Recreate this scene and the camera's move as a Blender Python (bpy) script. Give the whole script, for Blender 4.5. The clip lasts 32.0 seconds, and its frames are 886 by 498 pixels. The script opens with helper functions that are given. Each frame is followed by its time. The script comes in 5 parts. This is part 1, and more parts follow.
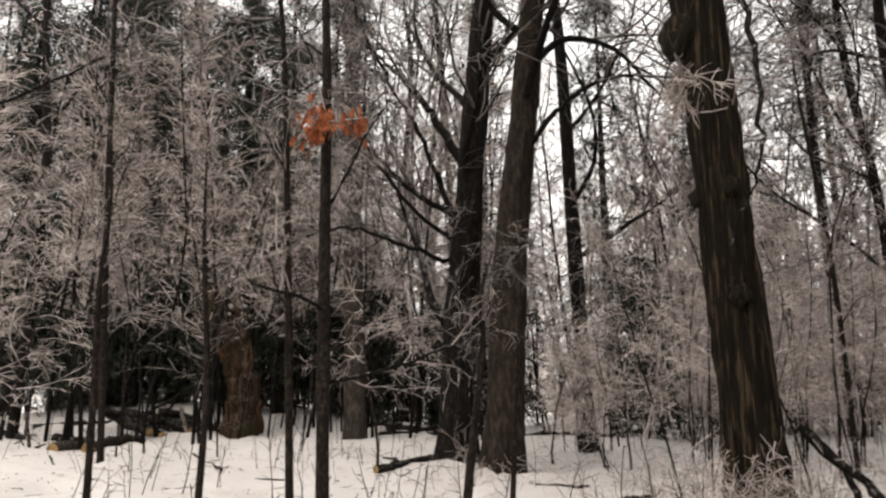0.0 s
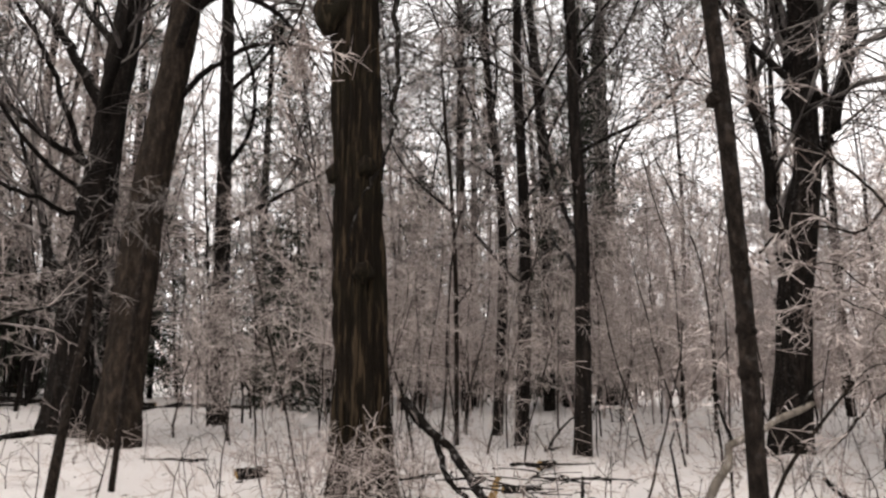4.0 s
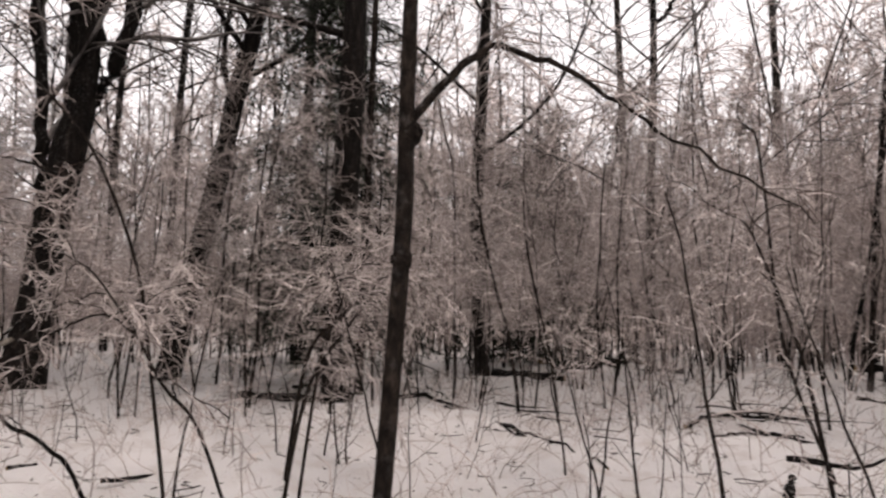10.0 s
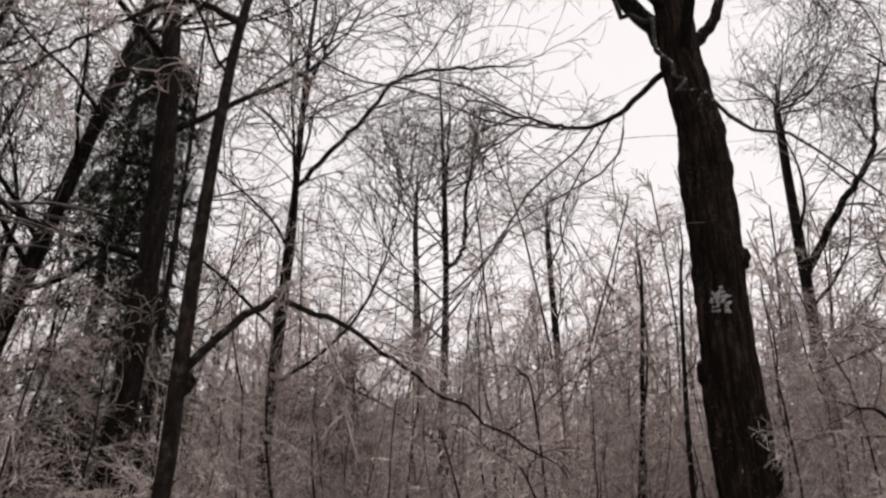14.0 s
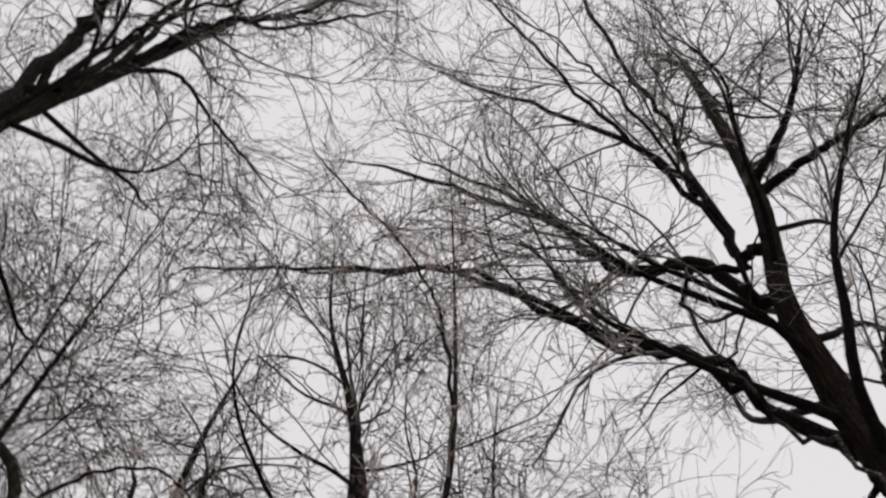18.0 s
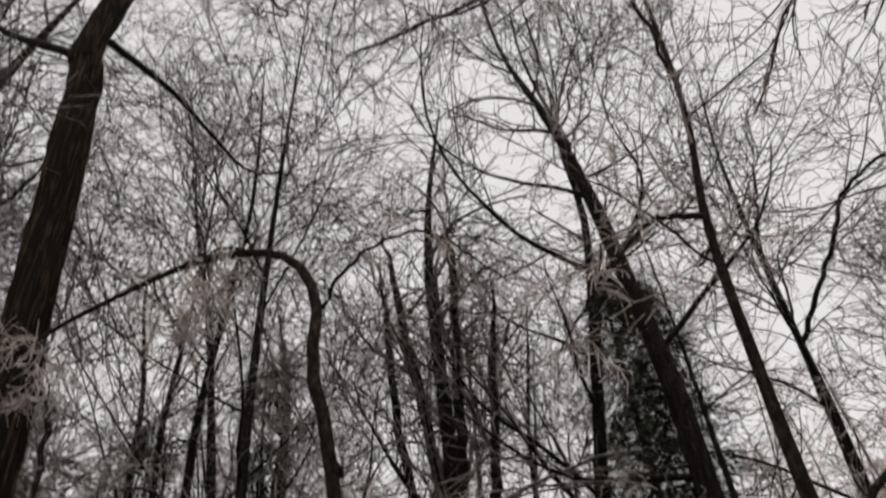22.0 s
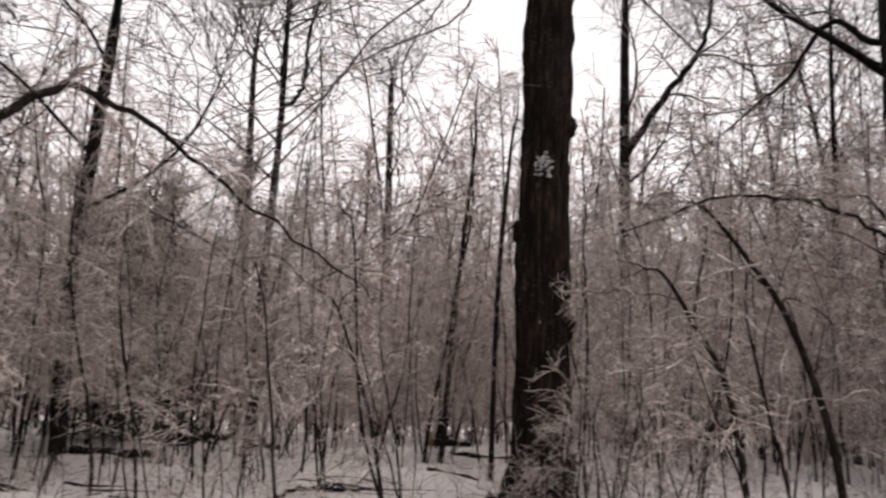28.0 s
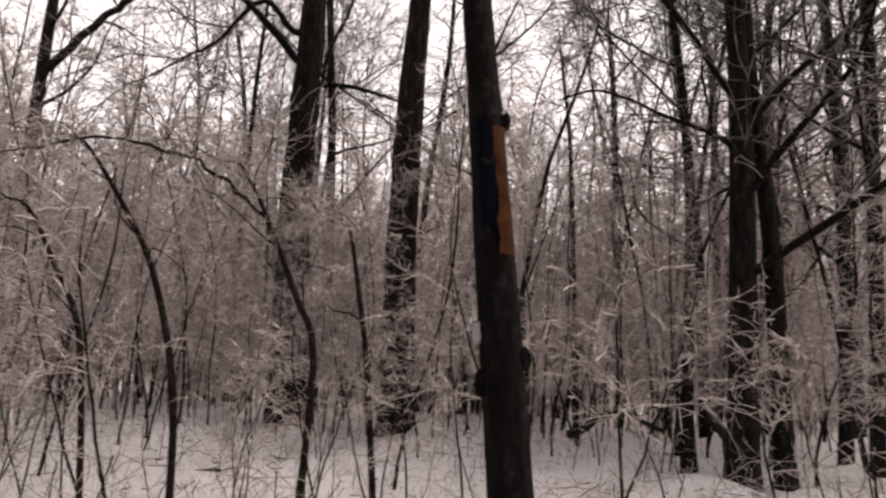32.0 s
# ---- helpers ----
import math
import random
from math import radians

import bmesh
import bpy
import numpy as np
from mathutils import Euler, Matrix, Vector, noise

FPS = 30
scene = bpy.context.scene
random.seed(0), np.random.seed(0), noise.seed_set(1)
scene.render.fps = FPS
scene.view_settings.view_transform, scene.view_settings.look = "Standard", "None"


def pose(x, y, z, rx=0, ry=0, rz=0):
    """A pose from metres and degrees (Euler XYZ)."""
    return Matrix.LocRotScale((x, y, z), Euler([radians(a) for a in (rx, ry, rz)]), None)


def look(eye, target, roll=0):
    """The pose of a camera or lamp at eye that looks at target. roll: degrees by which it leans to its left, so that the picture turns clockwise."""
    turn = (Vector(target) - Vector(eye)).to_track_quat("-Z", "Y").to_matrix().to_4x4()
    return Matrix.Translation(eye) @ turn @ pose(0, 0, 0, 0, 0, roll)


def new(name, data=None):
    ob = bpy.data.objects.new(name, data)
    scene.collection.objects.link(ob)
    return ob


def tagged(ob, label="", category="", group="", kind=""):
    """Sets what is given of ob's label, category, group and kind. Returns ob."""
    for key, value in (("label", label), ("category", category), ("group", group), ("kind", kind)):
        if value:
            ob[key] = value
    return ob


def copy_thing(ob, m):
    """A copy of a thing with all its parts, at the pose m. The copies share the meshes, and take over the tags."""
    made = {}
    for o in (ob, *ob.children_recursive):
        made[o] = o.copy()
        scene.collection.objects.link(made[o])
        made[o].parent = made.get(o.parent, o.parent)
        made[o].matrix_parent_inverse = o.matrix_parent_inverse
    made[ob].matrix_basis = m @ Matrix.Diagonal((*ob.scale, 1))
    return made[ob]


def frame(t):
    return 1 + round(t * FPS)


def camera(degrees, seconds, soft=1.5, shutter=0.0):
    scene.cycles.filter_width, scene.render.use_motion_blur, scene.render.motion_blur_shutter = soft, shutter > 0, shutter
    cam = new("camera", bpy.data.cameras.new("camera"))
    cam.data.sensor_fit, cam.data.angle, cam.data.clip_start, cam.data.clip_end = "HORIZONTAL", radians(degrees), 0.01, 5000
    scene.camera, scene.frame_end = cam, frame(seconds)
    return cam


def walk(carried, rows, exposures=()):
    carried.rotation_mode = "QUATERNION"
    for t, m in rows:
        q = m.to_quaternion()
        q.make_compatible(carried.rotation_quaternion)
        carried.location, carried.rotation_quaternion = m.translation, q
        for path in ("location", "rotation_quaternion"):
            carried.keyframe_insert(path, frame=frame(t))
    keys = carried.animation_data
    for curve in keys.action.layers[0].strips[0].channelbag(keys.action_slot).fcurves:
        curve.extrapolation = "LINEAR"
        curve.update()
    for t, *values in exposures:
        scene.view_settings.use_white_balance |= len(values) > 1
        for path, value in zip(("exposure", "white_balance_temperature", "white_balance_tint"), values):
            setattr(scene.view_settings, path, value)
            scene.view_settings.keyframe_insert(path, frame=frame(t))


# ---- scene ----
cam = camera(60.47, 32.0, 2.4, 0.3)
PATH = [
    (0, pose(-0.321, 0.356, 1.389, 101.32, 0.34, -2.39)),
    (0.5, pose(-0.278, 0.371, 1.391, 101.35, -0.19, -4.76)),
    (1, pose(-0.233, 0.386, 1.393, 101.10, -0.42, -7.20)),
    (1.5, pose(-0.182, 0.401, 1.395, 100.64, -0.26, -10.63)),
    (2, pose(-0.124, 0.424, 1.393, 100.15, -0.26, -13.44)),
    (2.5, pose(-0.056, 0.447, 1.386, 99.92, -0.45, -17.93)),
    (3, pose(0.014, 0.462, 1.383, 99.79, -0.16, -21.47)),
    (3.5, pose(0.080, 0.475, 1.382, 99.72, -0.26, -24.45)),
    (5.5, pose(0.096, 0.436, 1.356, 97.43, -1.53, -39.37)),
    (6, pose(0.115, 0.359, 1.361, 97.13, -1.92, -43.76)),
    (6.5, pose(0.135, 0.284, 1.367, 96.84, -2.18, -46.98)),
    (7, pose(0.157, 0.214, 1.376, 96.67, -2.37, -50.06)),
    (7.5, pose(0.184, 0.153, 1.388, 96.11, -1.89, -53.15)),
    (8, pose(0.218, 0.104, 1.399, 95.53, -1.96, -55.97)),
    (8.5, pose(0.260, 0.057, 1.412, 95.51, -2.02, -60.20)),
    (9, pose(0.298, 0.090, 1.412, 95.63, -2.86, -66.78)),
    (9.5, pose(0.359, 0.052, 1.405, 95.75, -2.40, -72.47)),
    (10, pose(0.375, 0.006, 1.396, 95.70, -1.91, -77.80)),
    (10.5, pose(0.349, -0.042, 1.391, 95.45, -1.50, -82.75)),
    (11, pose(0.282, -0.090, 1.378, 95.31, -1.24, -86.93)),
    (11.5, pose(0.315, -0.096, 1.389, 95.41, -1.68, -90.37)),
    (12, pose(0.308, -0.108, 1.399, 97.85, -1.53, -93.02)),
    (12.5, pose(0.288, -0.113, 1.421, 101.85, -1.17, -93.05)),
    (13, pose(0.266, -0.113, 1.446, 106.04, -1.53, -93.16)),
    (13.5, pose(0.249, -0.111, 1.460, 109.46, -0.68, -93.15)),
    (14, pose(0.248, -0.108, 1.488, 112.92, -0.76, -92.72)),
    (14.5, pose(0.227, -0.104, 1.499, 117.49, -0.94, -92.60)),
    (16.5, pose(0.101, -0.051, 1.579, 132.58, -1.80, -88.78)),
    (17, pose(0.095, -0.036, 1.572, 138.42, -1.63, -86.41)),
    (17.5, pose(0.046, -0.055, 1.424, 144.40, -0.88, -81.34)),
    (18, pose(0.090, -0.090, 1.426, 148.92, 1.85, -74.09)),
    (18.5, pose(0.135, -0.127, 1.428, 152.97, 3.69, -66.13)),
    (19, pose(0.175, -0.145, 1.471, 155.79, 4.39, -58.41)),
    (19.5, pose(0.192, -0.017, 1.646, 159.12, 6.04, -44.47)),
    (20, pose(0.191, 0.005, 1.674, 161.31, 9.72, -30.37)),
    (20.5, pose(0.214, 0.042, 1.674, 153.71, 11.13, -23.49)),
    (21, pose(0.218, 0.051, 1.637, 146.35, 8.87, -33.70)),
    (21.5, pose(0.177, 0.047, 1.588, 138.48, 7.08, -45.04)),
    (22, pose(0.143, 0.107, 1.483, 129.86, 4.99, -49.52)),
    (22.5, pose(0.116, 0.065, 1.430, 121.74, 3.12, -51.24)),
    (23, pose(0.173, 0.075, 1.431, 116.28, 1.23, -52.31)),
    (23.5, pose(0.215, 0.088, 1.417, 109.55, -2.26, -54.28)),
    (24, pose(0.162, 0.081, 1.398, 102.17, -4.64, -56.97)),
    (24.5, pose(0.233, 0.082, 1.396, 99.38, -5.63, -62.32)),
    (25, pose(0.272, 0.057, 1.395, 99.57, -3.60, -68.30)),
    (25.5, pose(0.295, 0.007, 1.413, 100.59, -3.05, -74.24)),
    (27.5, pose(0.290, -0.162, 1.340, 101.82, -3.13, -98.71)),
    (28, pose(0.307, -0.209, 1.346, 102.54, -2.66, -106.14)),
    (28.5, pose(0.324, -0.256, 1.353, 102.49, -3.02, -113.41)),
    (29, pose(0.345, -0.302, 1.364, 102.63, -3.12, -120.48)),
    (29.5, pose(0.360, -0.342, 1.376, 102.67, -2.76, -127.05)),
    (30, pose(0.358, -0.377, 1.387, 102.39, -2.64, -130.68)),
    (30.5, pose(0.326, -0.414, 1.391, 101.62, -1.15, -134.42)),
    (31, pose(0.253, -0.463, 1.381, 101.10, -1.23, -138.33)),
    (31.5, pose(0.170, -0.511, 1.372, 100.65, -2.30, -143.56)),
    (32, pose(0.066, -0.556, 1.366, 100.69, -2.83, -148.51)),
]
EXPOSURES = [
    (0, 1.60, 7400, 12), (3, 1.70, 7300, 14), (6, 1.50, 7200, 15), (11, 1.24, 7350, 20), (14.5, 0.75, 7250, 17), (16.5, 0.57, 7080, 15), (21, 0.52, 7080, 15),
    (22, 0.58, 7200, 15), (23, 0.62, 7150, 15), (24, 0.60, 7150, 15), (25, 0.97, 7350, 19), (28, 1.10, 7250, 18), (29, 1.10, 7150, 16), (31, 1.25, 7550, 20), (32, 1.28, 7550, 20),
]
walk(cam, PATH, EXPOSURES)

# ---- light: an even overcast sky and a very wide, weak sun ----
SUN_EL, SUN_ROT = radians(62), radians(200)
world = bpy.data.worlds.new("overcast_sky")
scene.world = world
world.use_nodes = True
wn, wl = world.node_tree.nodes, world.node_tree.links
bg = wn["Background"]
sky = wn.new("ShaderNodeTexSky")
sky.sky_type = "NISHITA"
sky.sun_disc = False
sky.sun_elevation, sky.sun_rotation = SUN_EL, SUN_ROT
hs = wn.new("ShaderNodeHueSaturation")
hs.inputs["Saturation"].default_value = 0.12
hs.inputs["Value"].default_value = 0.12
cloud = wn.new("ShaderNodeMixRGB")
cloud.inputs[0].default_value = 0.8
cloud.inputs[2].default_value = (0.86, 0.91, 0.98, 1)
wl.new(sky.outputs[0], hs.inputs["Color"])
wl.new(hs.outputs[0], cloud.inputs[1])
wl.new(cloud.outputs[0], bg.inputs[0])
bg.inputs[1].default_value = 0.66
sun = new("sun", bpy.data.lights.new("sun", "SUN"))
sun.data.energy, sun.data.angle, sun.data.color = 1.4, radians(70), (1.0, 0.92, 0.84)
sun.matrix_world = look((0, 0, 30), (7, 14, 0))

# ---- materials ----
def mat(name, rough=0.7, spec=0.3):
    m = bpy.data.materials.new(name)
    m.use_nodes = True
    n, l = m.node_tree.nodes, m.node_tree.links
    b = n["Principled BSDF"]
    b.inputs["Roughness"].default_value = rough
    b.inputs["Specular IOR Level"].default_value = spec
    return m, n, l, b


def ramp(n, l, fac, stops):
    r = n.new("ShaderNodeValToRGB")
    while len(r.color_ramp.elements) < len(stops):
        r.color_ramp.elements.new(0.5)
    for e, (p, c) in zip(r.color_ramp.elements, stops):
        e.position, e.color = p, (*c, 1)
    l.new(fac, r.inputs[0])
    return r.outputs[0]


def noise_tex(n, l, scale, detail=4, stretch=(1, 1, 1), rough=0.55):
    co = n.new("ShaderNodeTexCoord")
    mp = n.new("ShaderNodeMapping")
    mp.inputs["Scale"].default_value = stretch
    t = n.new("ShaderNodeTexNoise")
    t.inputs["Scale"].default_value, t.inputs["Detail"].default_value = scale, detail
    t.inputs["Roughness"].default_value = rough
    l.new(co.outputs["Object"], mp.inputs[0])
    l.new(mp.outputs[0], t.inputs["Vector"])
    return t.outputs["Fac"]


def mixc(n, l, fac, a, b, kind="MIX"):
    m = n.new("ShaderNodeMixRGB")
    m.blend_type = kind
    for i, v in ((0, fac), (1, a), (2, b)):
        if isinstance(v, (int, float)):
            m.inputs[i].default_value = v
        elif isinstance(v, tuple):
            m.inputs[i].default_value = (*v, 1)
        else:
            l.new(v, m.inputs[i])
    return m.outputs[0]


def bump(n, l, b, height, strength, dist):
    k = n.new("ShaderNodeBump")
    k.inputs["Strength"].default_value, k.inputs["Distance"].default_value = strength, dist
    l.new(height, k.inputs["Height"])
    l.new(k.outputs[0], b.inputs["Normal"])


def upward(n, l, lo, hi):
    """0 to 1 by how far a face looks up: for settled frost, and for twig tops painted lighter."""
    g = n.new("ShaderNodeNewGeometry")
    s = n.new("ShaderNodeSeparateXYZ")
    r = n.new("ShaderNodeMapRange")
    r.inputs[1].default_value, r.inputs[2].default_value = lo, hi
    l.new(g.outputs["Normal"], s.inputs[0])
    l.new(s.outputs[2], r.inputs[0])
    return r.outputs[0]


def bark(name, dark, mid, light, coarse=7.0, moss=None, frost=0.0, stretch=0.16, lo=0.40, hi=0.66):
    m, n, l, b = mat(name, 0.8, 0.08)
    fur = noise_tex(n, l, coarse, 5, (1, 1, stretch), 0.6)
    fine = noise_tex(n, l, coarse * 7, 4, (1, 1, 0.4))
    big = noise_tex(n, l, 1.1, 3)
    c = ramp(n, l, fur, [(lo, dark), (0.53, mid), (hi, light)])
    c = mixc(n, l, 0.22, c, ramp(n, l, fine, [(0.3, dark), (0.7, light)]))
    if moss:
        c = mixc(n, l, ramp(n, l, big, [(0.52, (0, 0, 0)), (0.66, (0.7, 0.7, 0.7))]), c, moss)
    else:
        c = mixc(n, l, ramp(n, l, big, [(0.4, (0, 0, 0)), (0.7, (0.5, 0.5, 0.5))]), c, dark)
    if frost:
        sp = ramp(n, l, noise_tex(n, l, 22, 6), [(0.56, (0, 0, 0)), (0.68, (frost, frost, frost))])
        up = upward(n, l, -0.1, 0.7)
        fm = n.new("ShaderNodeMath")
        fm.operation = "MULTIPLY"
        l.new(sp, fm.inputs[0])
        l.new(up, fm.inputs[1])
        c = mixc(n, l, fm.outputs[0], c, (0.55, 0.55, 0.56))
    l.new(c, b.inputs["Base Color"])
    bump(n, l, b, mixc(n, l, 0.3, fur, fine), 1.0, 0.05)
    return m


def iced(name, wood, ice, lo=0.42, hi=0.62, amount=1.0, rough=0.32, clear=0.3):
    """Twigs under a glaze of clear ice: pale on top and in patches, wood showing through between."""
    m, n, l, b = mat(name, rough, 0.22)
    pat = ramp(n, l, noise_tex(n, l, 3.2, 5), [(lo, (0, 0, 0)), (hi, (1, 1, 1))])
    # Tops paler, undersides darker: ice, plus skylight from above put into the colour.
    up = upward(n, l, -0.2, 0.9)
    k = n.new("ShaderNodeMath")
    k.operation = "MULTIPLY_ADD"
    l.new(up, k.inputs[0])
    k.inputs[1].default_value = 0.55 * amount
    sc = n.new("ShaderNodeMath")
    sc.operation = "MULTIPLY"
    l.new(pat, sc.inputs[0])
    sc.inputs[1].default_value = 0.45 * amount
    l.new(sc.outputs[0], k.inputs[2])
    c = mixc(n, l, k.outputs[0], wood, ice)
    l.new(c, b.inputs["Base Color"])
    t = n.new("ShaderNodeBsdfTranslucent")
    l.new(c, t.inputs[0])
    mx = n.new("ShaderNodeMixShader")
    mx.inputs[0].default_value = clear
    l.new(b.outputs[0], mx.inputs[1])
    l.new(t.outputs[0], mx.inputs[2])
    l.new(mx.outputs[0], n["Material Output"].inputs[0])
    return m


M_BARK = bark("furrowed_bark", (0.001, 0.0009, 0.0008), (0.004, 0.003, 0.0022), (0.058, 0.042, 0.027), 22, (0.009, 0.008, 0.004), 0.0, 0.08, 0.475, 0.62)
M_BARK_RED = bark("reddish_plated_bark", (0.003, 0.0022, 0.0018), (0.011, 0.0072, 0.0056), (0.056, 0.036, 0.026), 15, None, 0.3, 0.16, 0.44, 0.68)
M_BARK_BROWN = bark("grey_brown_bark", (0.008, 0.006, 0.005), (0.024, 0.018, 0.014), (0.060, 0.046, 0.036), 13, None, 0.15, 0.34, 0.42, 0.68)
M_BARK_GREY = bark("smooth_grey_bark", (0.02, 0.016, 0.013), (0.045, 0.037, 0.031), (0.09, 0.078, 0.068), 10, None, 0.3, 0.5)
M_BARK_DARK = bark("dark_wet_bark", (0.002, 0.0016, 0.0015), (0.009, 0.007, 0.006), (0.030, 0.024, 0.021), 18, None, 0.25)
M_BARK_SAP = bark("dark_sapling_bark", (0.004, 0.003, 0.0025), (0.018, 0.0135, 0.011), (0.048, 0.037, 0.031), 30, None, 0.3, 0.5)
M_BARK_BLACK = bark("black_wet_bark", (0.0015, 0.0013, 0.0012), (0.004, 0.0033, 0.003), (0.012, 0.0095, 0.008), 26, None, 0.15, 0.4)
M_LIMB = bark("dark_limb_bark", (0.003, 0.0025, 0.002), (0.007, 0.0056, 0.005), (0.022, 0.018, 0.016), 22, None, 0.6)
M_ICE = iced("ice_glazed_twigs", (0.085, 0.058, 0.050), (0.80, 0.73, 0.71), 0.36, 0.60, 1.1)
# Far twigs: the iced tones made paler, so distance haze sits in the colour.
M_ICE_HAZED = iced("haze_paled_far_twigs", (0.18, 0.138, 0.127), (0.84, 0.77, 0.75), 0.36, 0.58, 1.1)
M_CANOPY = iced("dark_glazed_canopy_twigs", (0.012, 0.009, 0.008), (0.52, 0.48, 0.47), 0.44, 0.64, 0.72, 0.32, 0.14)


def snow_material():
    m, n, l, b = mat("old_snow", 0.6, 0.25)
    big, mid, fine = noise_tex(n, l, 0.35, 4), noise_tex(n, l, 3.0, 5), noise_tex(n, l, 40, 3)
    c = ramp(n, l, big, [(0.3, (0.70, 0.695, 0.705)), (0.7, (0.81, 0.806, 0.816))])
    lit = ramp(n, l, mid, [(0.52, (0, 0, 0)), (0.72, (0.5, 0.5, 0.5))])
    c = mixc(n, l, lit, c, (0.52, 0.47, 0.44))
    spk = ramp(n, l, noise_tex(n, l, 17, 5), [(0.66, (0, 0, 0)), (0.74, (0.6, 0.6, 0.6))])
    c = mixc(n, l, spk, c, (0.30, 0.25, 0.22))
    l.new(c, b.inputs["Base Color"])
    b.inputs["Subsurface Weight"].default_value = 0.0
    bump(n, l, b, mixc(n, l, 0.4, mid, fine), 1.0, 0.12)
    return m


M_SNOW = snow_material()


def needle_material():
    m, n, l, b = mat("hemlock_needles", 0.6, 0.12)
    f = noise_tex(n, l, 2.5, 4)
    c = ramp(n, l, f, [(0.3, (0.010, 0.014, 0.010)), (0.6, (0.030, 0.040, 0.026)), (0.8, (0.07, 0.08, 0.06))])
    c = mixc(n, l, ramp(n, l, noise_tex(n, l, 7, 4), [(0.60, (0, 0, 0)), (0.75, (0.8, 0.8, 0.8))]), c, (0.36, 0.36, 0.36))
    l.new(c, b.inputs["Base Color"])
    return m


M_NEEDLE = needle_material()


# ---- mesh tools ----
def raw_mesh(name, verts, quads, material, smooth=True):
    """A mesh of quads straight from arrays."""
    me = bpy.data.meshes.new(name)
    verts, quads = np.asarray(verts, np.float32), np.asarray(quads, np.int32)
    me.vertices.add(len(verts))
    me.vertices.foreach_set("co", verts.ravel())
    k = quads.shape[1]
    me.loops.add(quads.size)
    me.loops.foreach_set("vertex_index", quads.ravel())
    me.polygons.add(len(quads))
    me.polygons.foreach_set("loop_start", np.arange(0, quads.size, k, dtype=np.int32))
    me.polygons.foreach_set("loop_total", np.full(len(quads), k, np.int32))
    if smooth:
        me.polygons.foreach_set("use_smooth", np.ones(len(quads), bool))
    me.materials.append(material)
    me.update(calc_edges=True)
    return me


def part(name, me, parent, label=""):
    if isinstance(me, bmesh.types.BMesh):
        raise TypeError("mesh expected")
    ob = new(name, me)
    ob.parent = parent
    if label:
        ob["label"] = label
    return ob


def thing(name, at, label, category, group="", kind=""):
    ob = new(name)
    ob.location = at
    ob.empty_display_size = 0.2
    return tagged(ob, label, category, group, kind)


def unit(v):
    return v / np.maximum(np.linalg.norm(v, axis=-1, keepdims=True), 1e-9)


def tubes(lines, radii, sides=3, cap=False):
    """Tubes round many polylines at once: lines (N, K, 3), radii (N, K)."""
    lines = np.asarray(lines, float)
    n, k, _ = lines.shape
    tan = unit(np.gradient(lines, axis=1))
    ref = np.where(np.abs(tan[..., 2:3]) > 0.9, np.array([1.0, 0, 0]), np.array([0, 0, 1.0]))
    u = unit(np.cross(tan, ref))
    v = np.cross(tan, u)
    a = np.arange(sides) * 2 * np.pi / sides
    ring = np.cos(a)[:, None] * u[:, :, None] + np.sin(a)[:, None] * v[:, :, None]
    verts = (lines[:, :, None] + ring * np.asarray(radii)[:, :, None, None]).reshape(-1, 3)
    idx = np.arange(n * k * sides).reshape(n, k, sides)
    nx = np.roll(idx, -1, axis=2)
    quads = np.stack([idx[:, :-1], nx[:, :-1], nx[:, 1:], idx[:, 1:]], -1).reshape(-1, 4)
    return verts, quads


def ribbons(lines, radii, rng):
    """Slivers for the finest twigs, far off."""
    n, k, _ = lines.shape
    tan = unit(np.gradient(lines, axis=1))
    u = unit(np.cross(tan, rng.normal(size=(n, 1, 3)))) * np.asarray(radii)[..., None]
    verts = np.stack([lines - u, lines + u], 2).reshape(-1, 3)
    idx = np.arange(n * k * 2).reshape(n, k, 2)
    return verts, np.stack([idx[:, :-1, 0], idx[:, :-1, 1], idx[:, 1:, 1], idx[:, 1:, 0]], -1).reshape(-1, 4)


def merged(pieces):
    vs, qs, off = [], [], 0
    for v, q in pieces:
        vs.append(v)
        qs.append(q + off)
        off += len(v)
    return np.concatenate(vs), np.concatenate(qs)


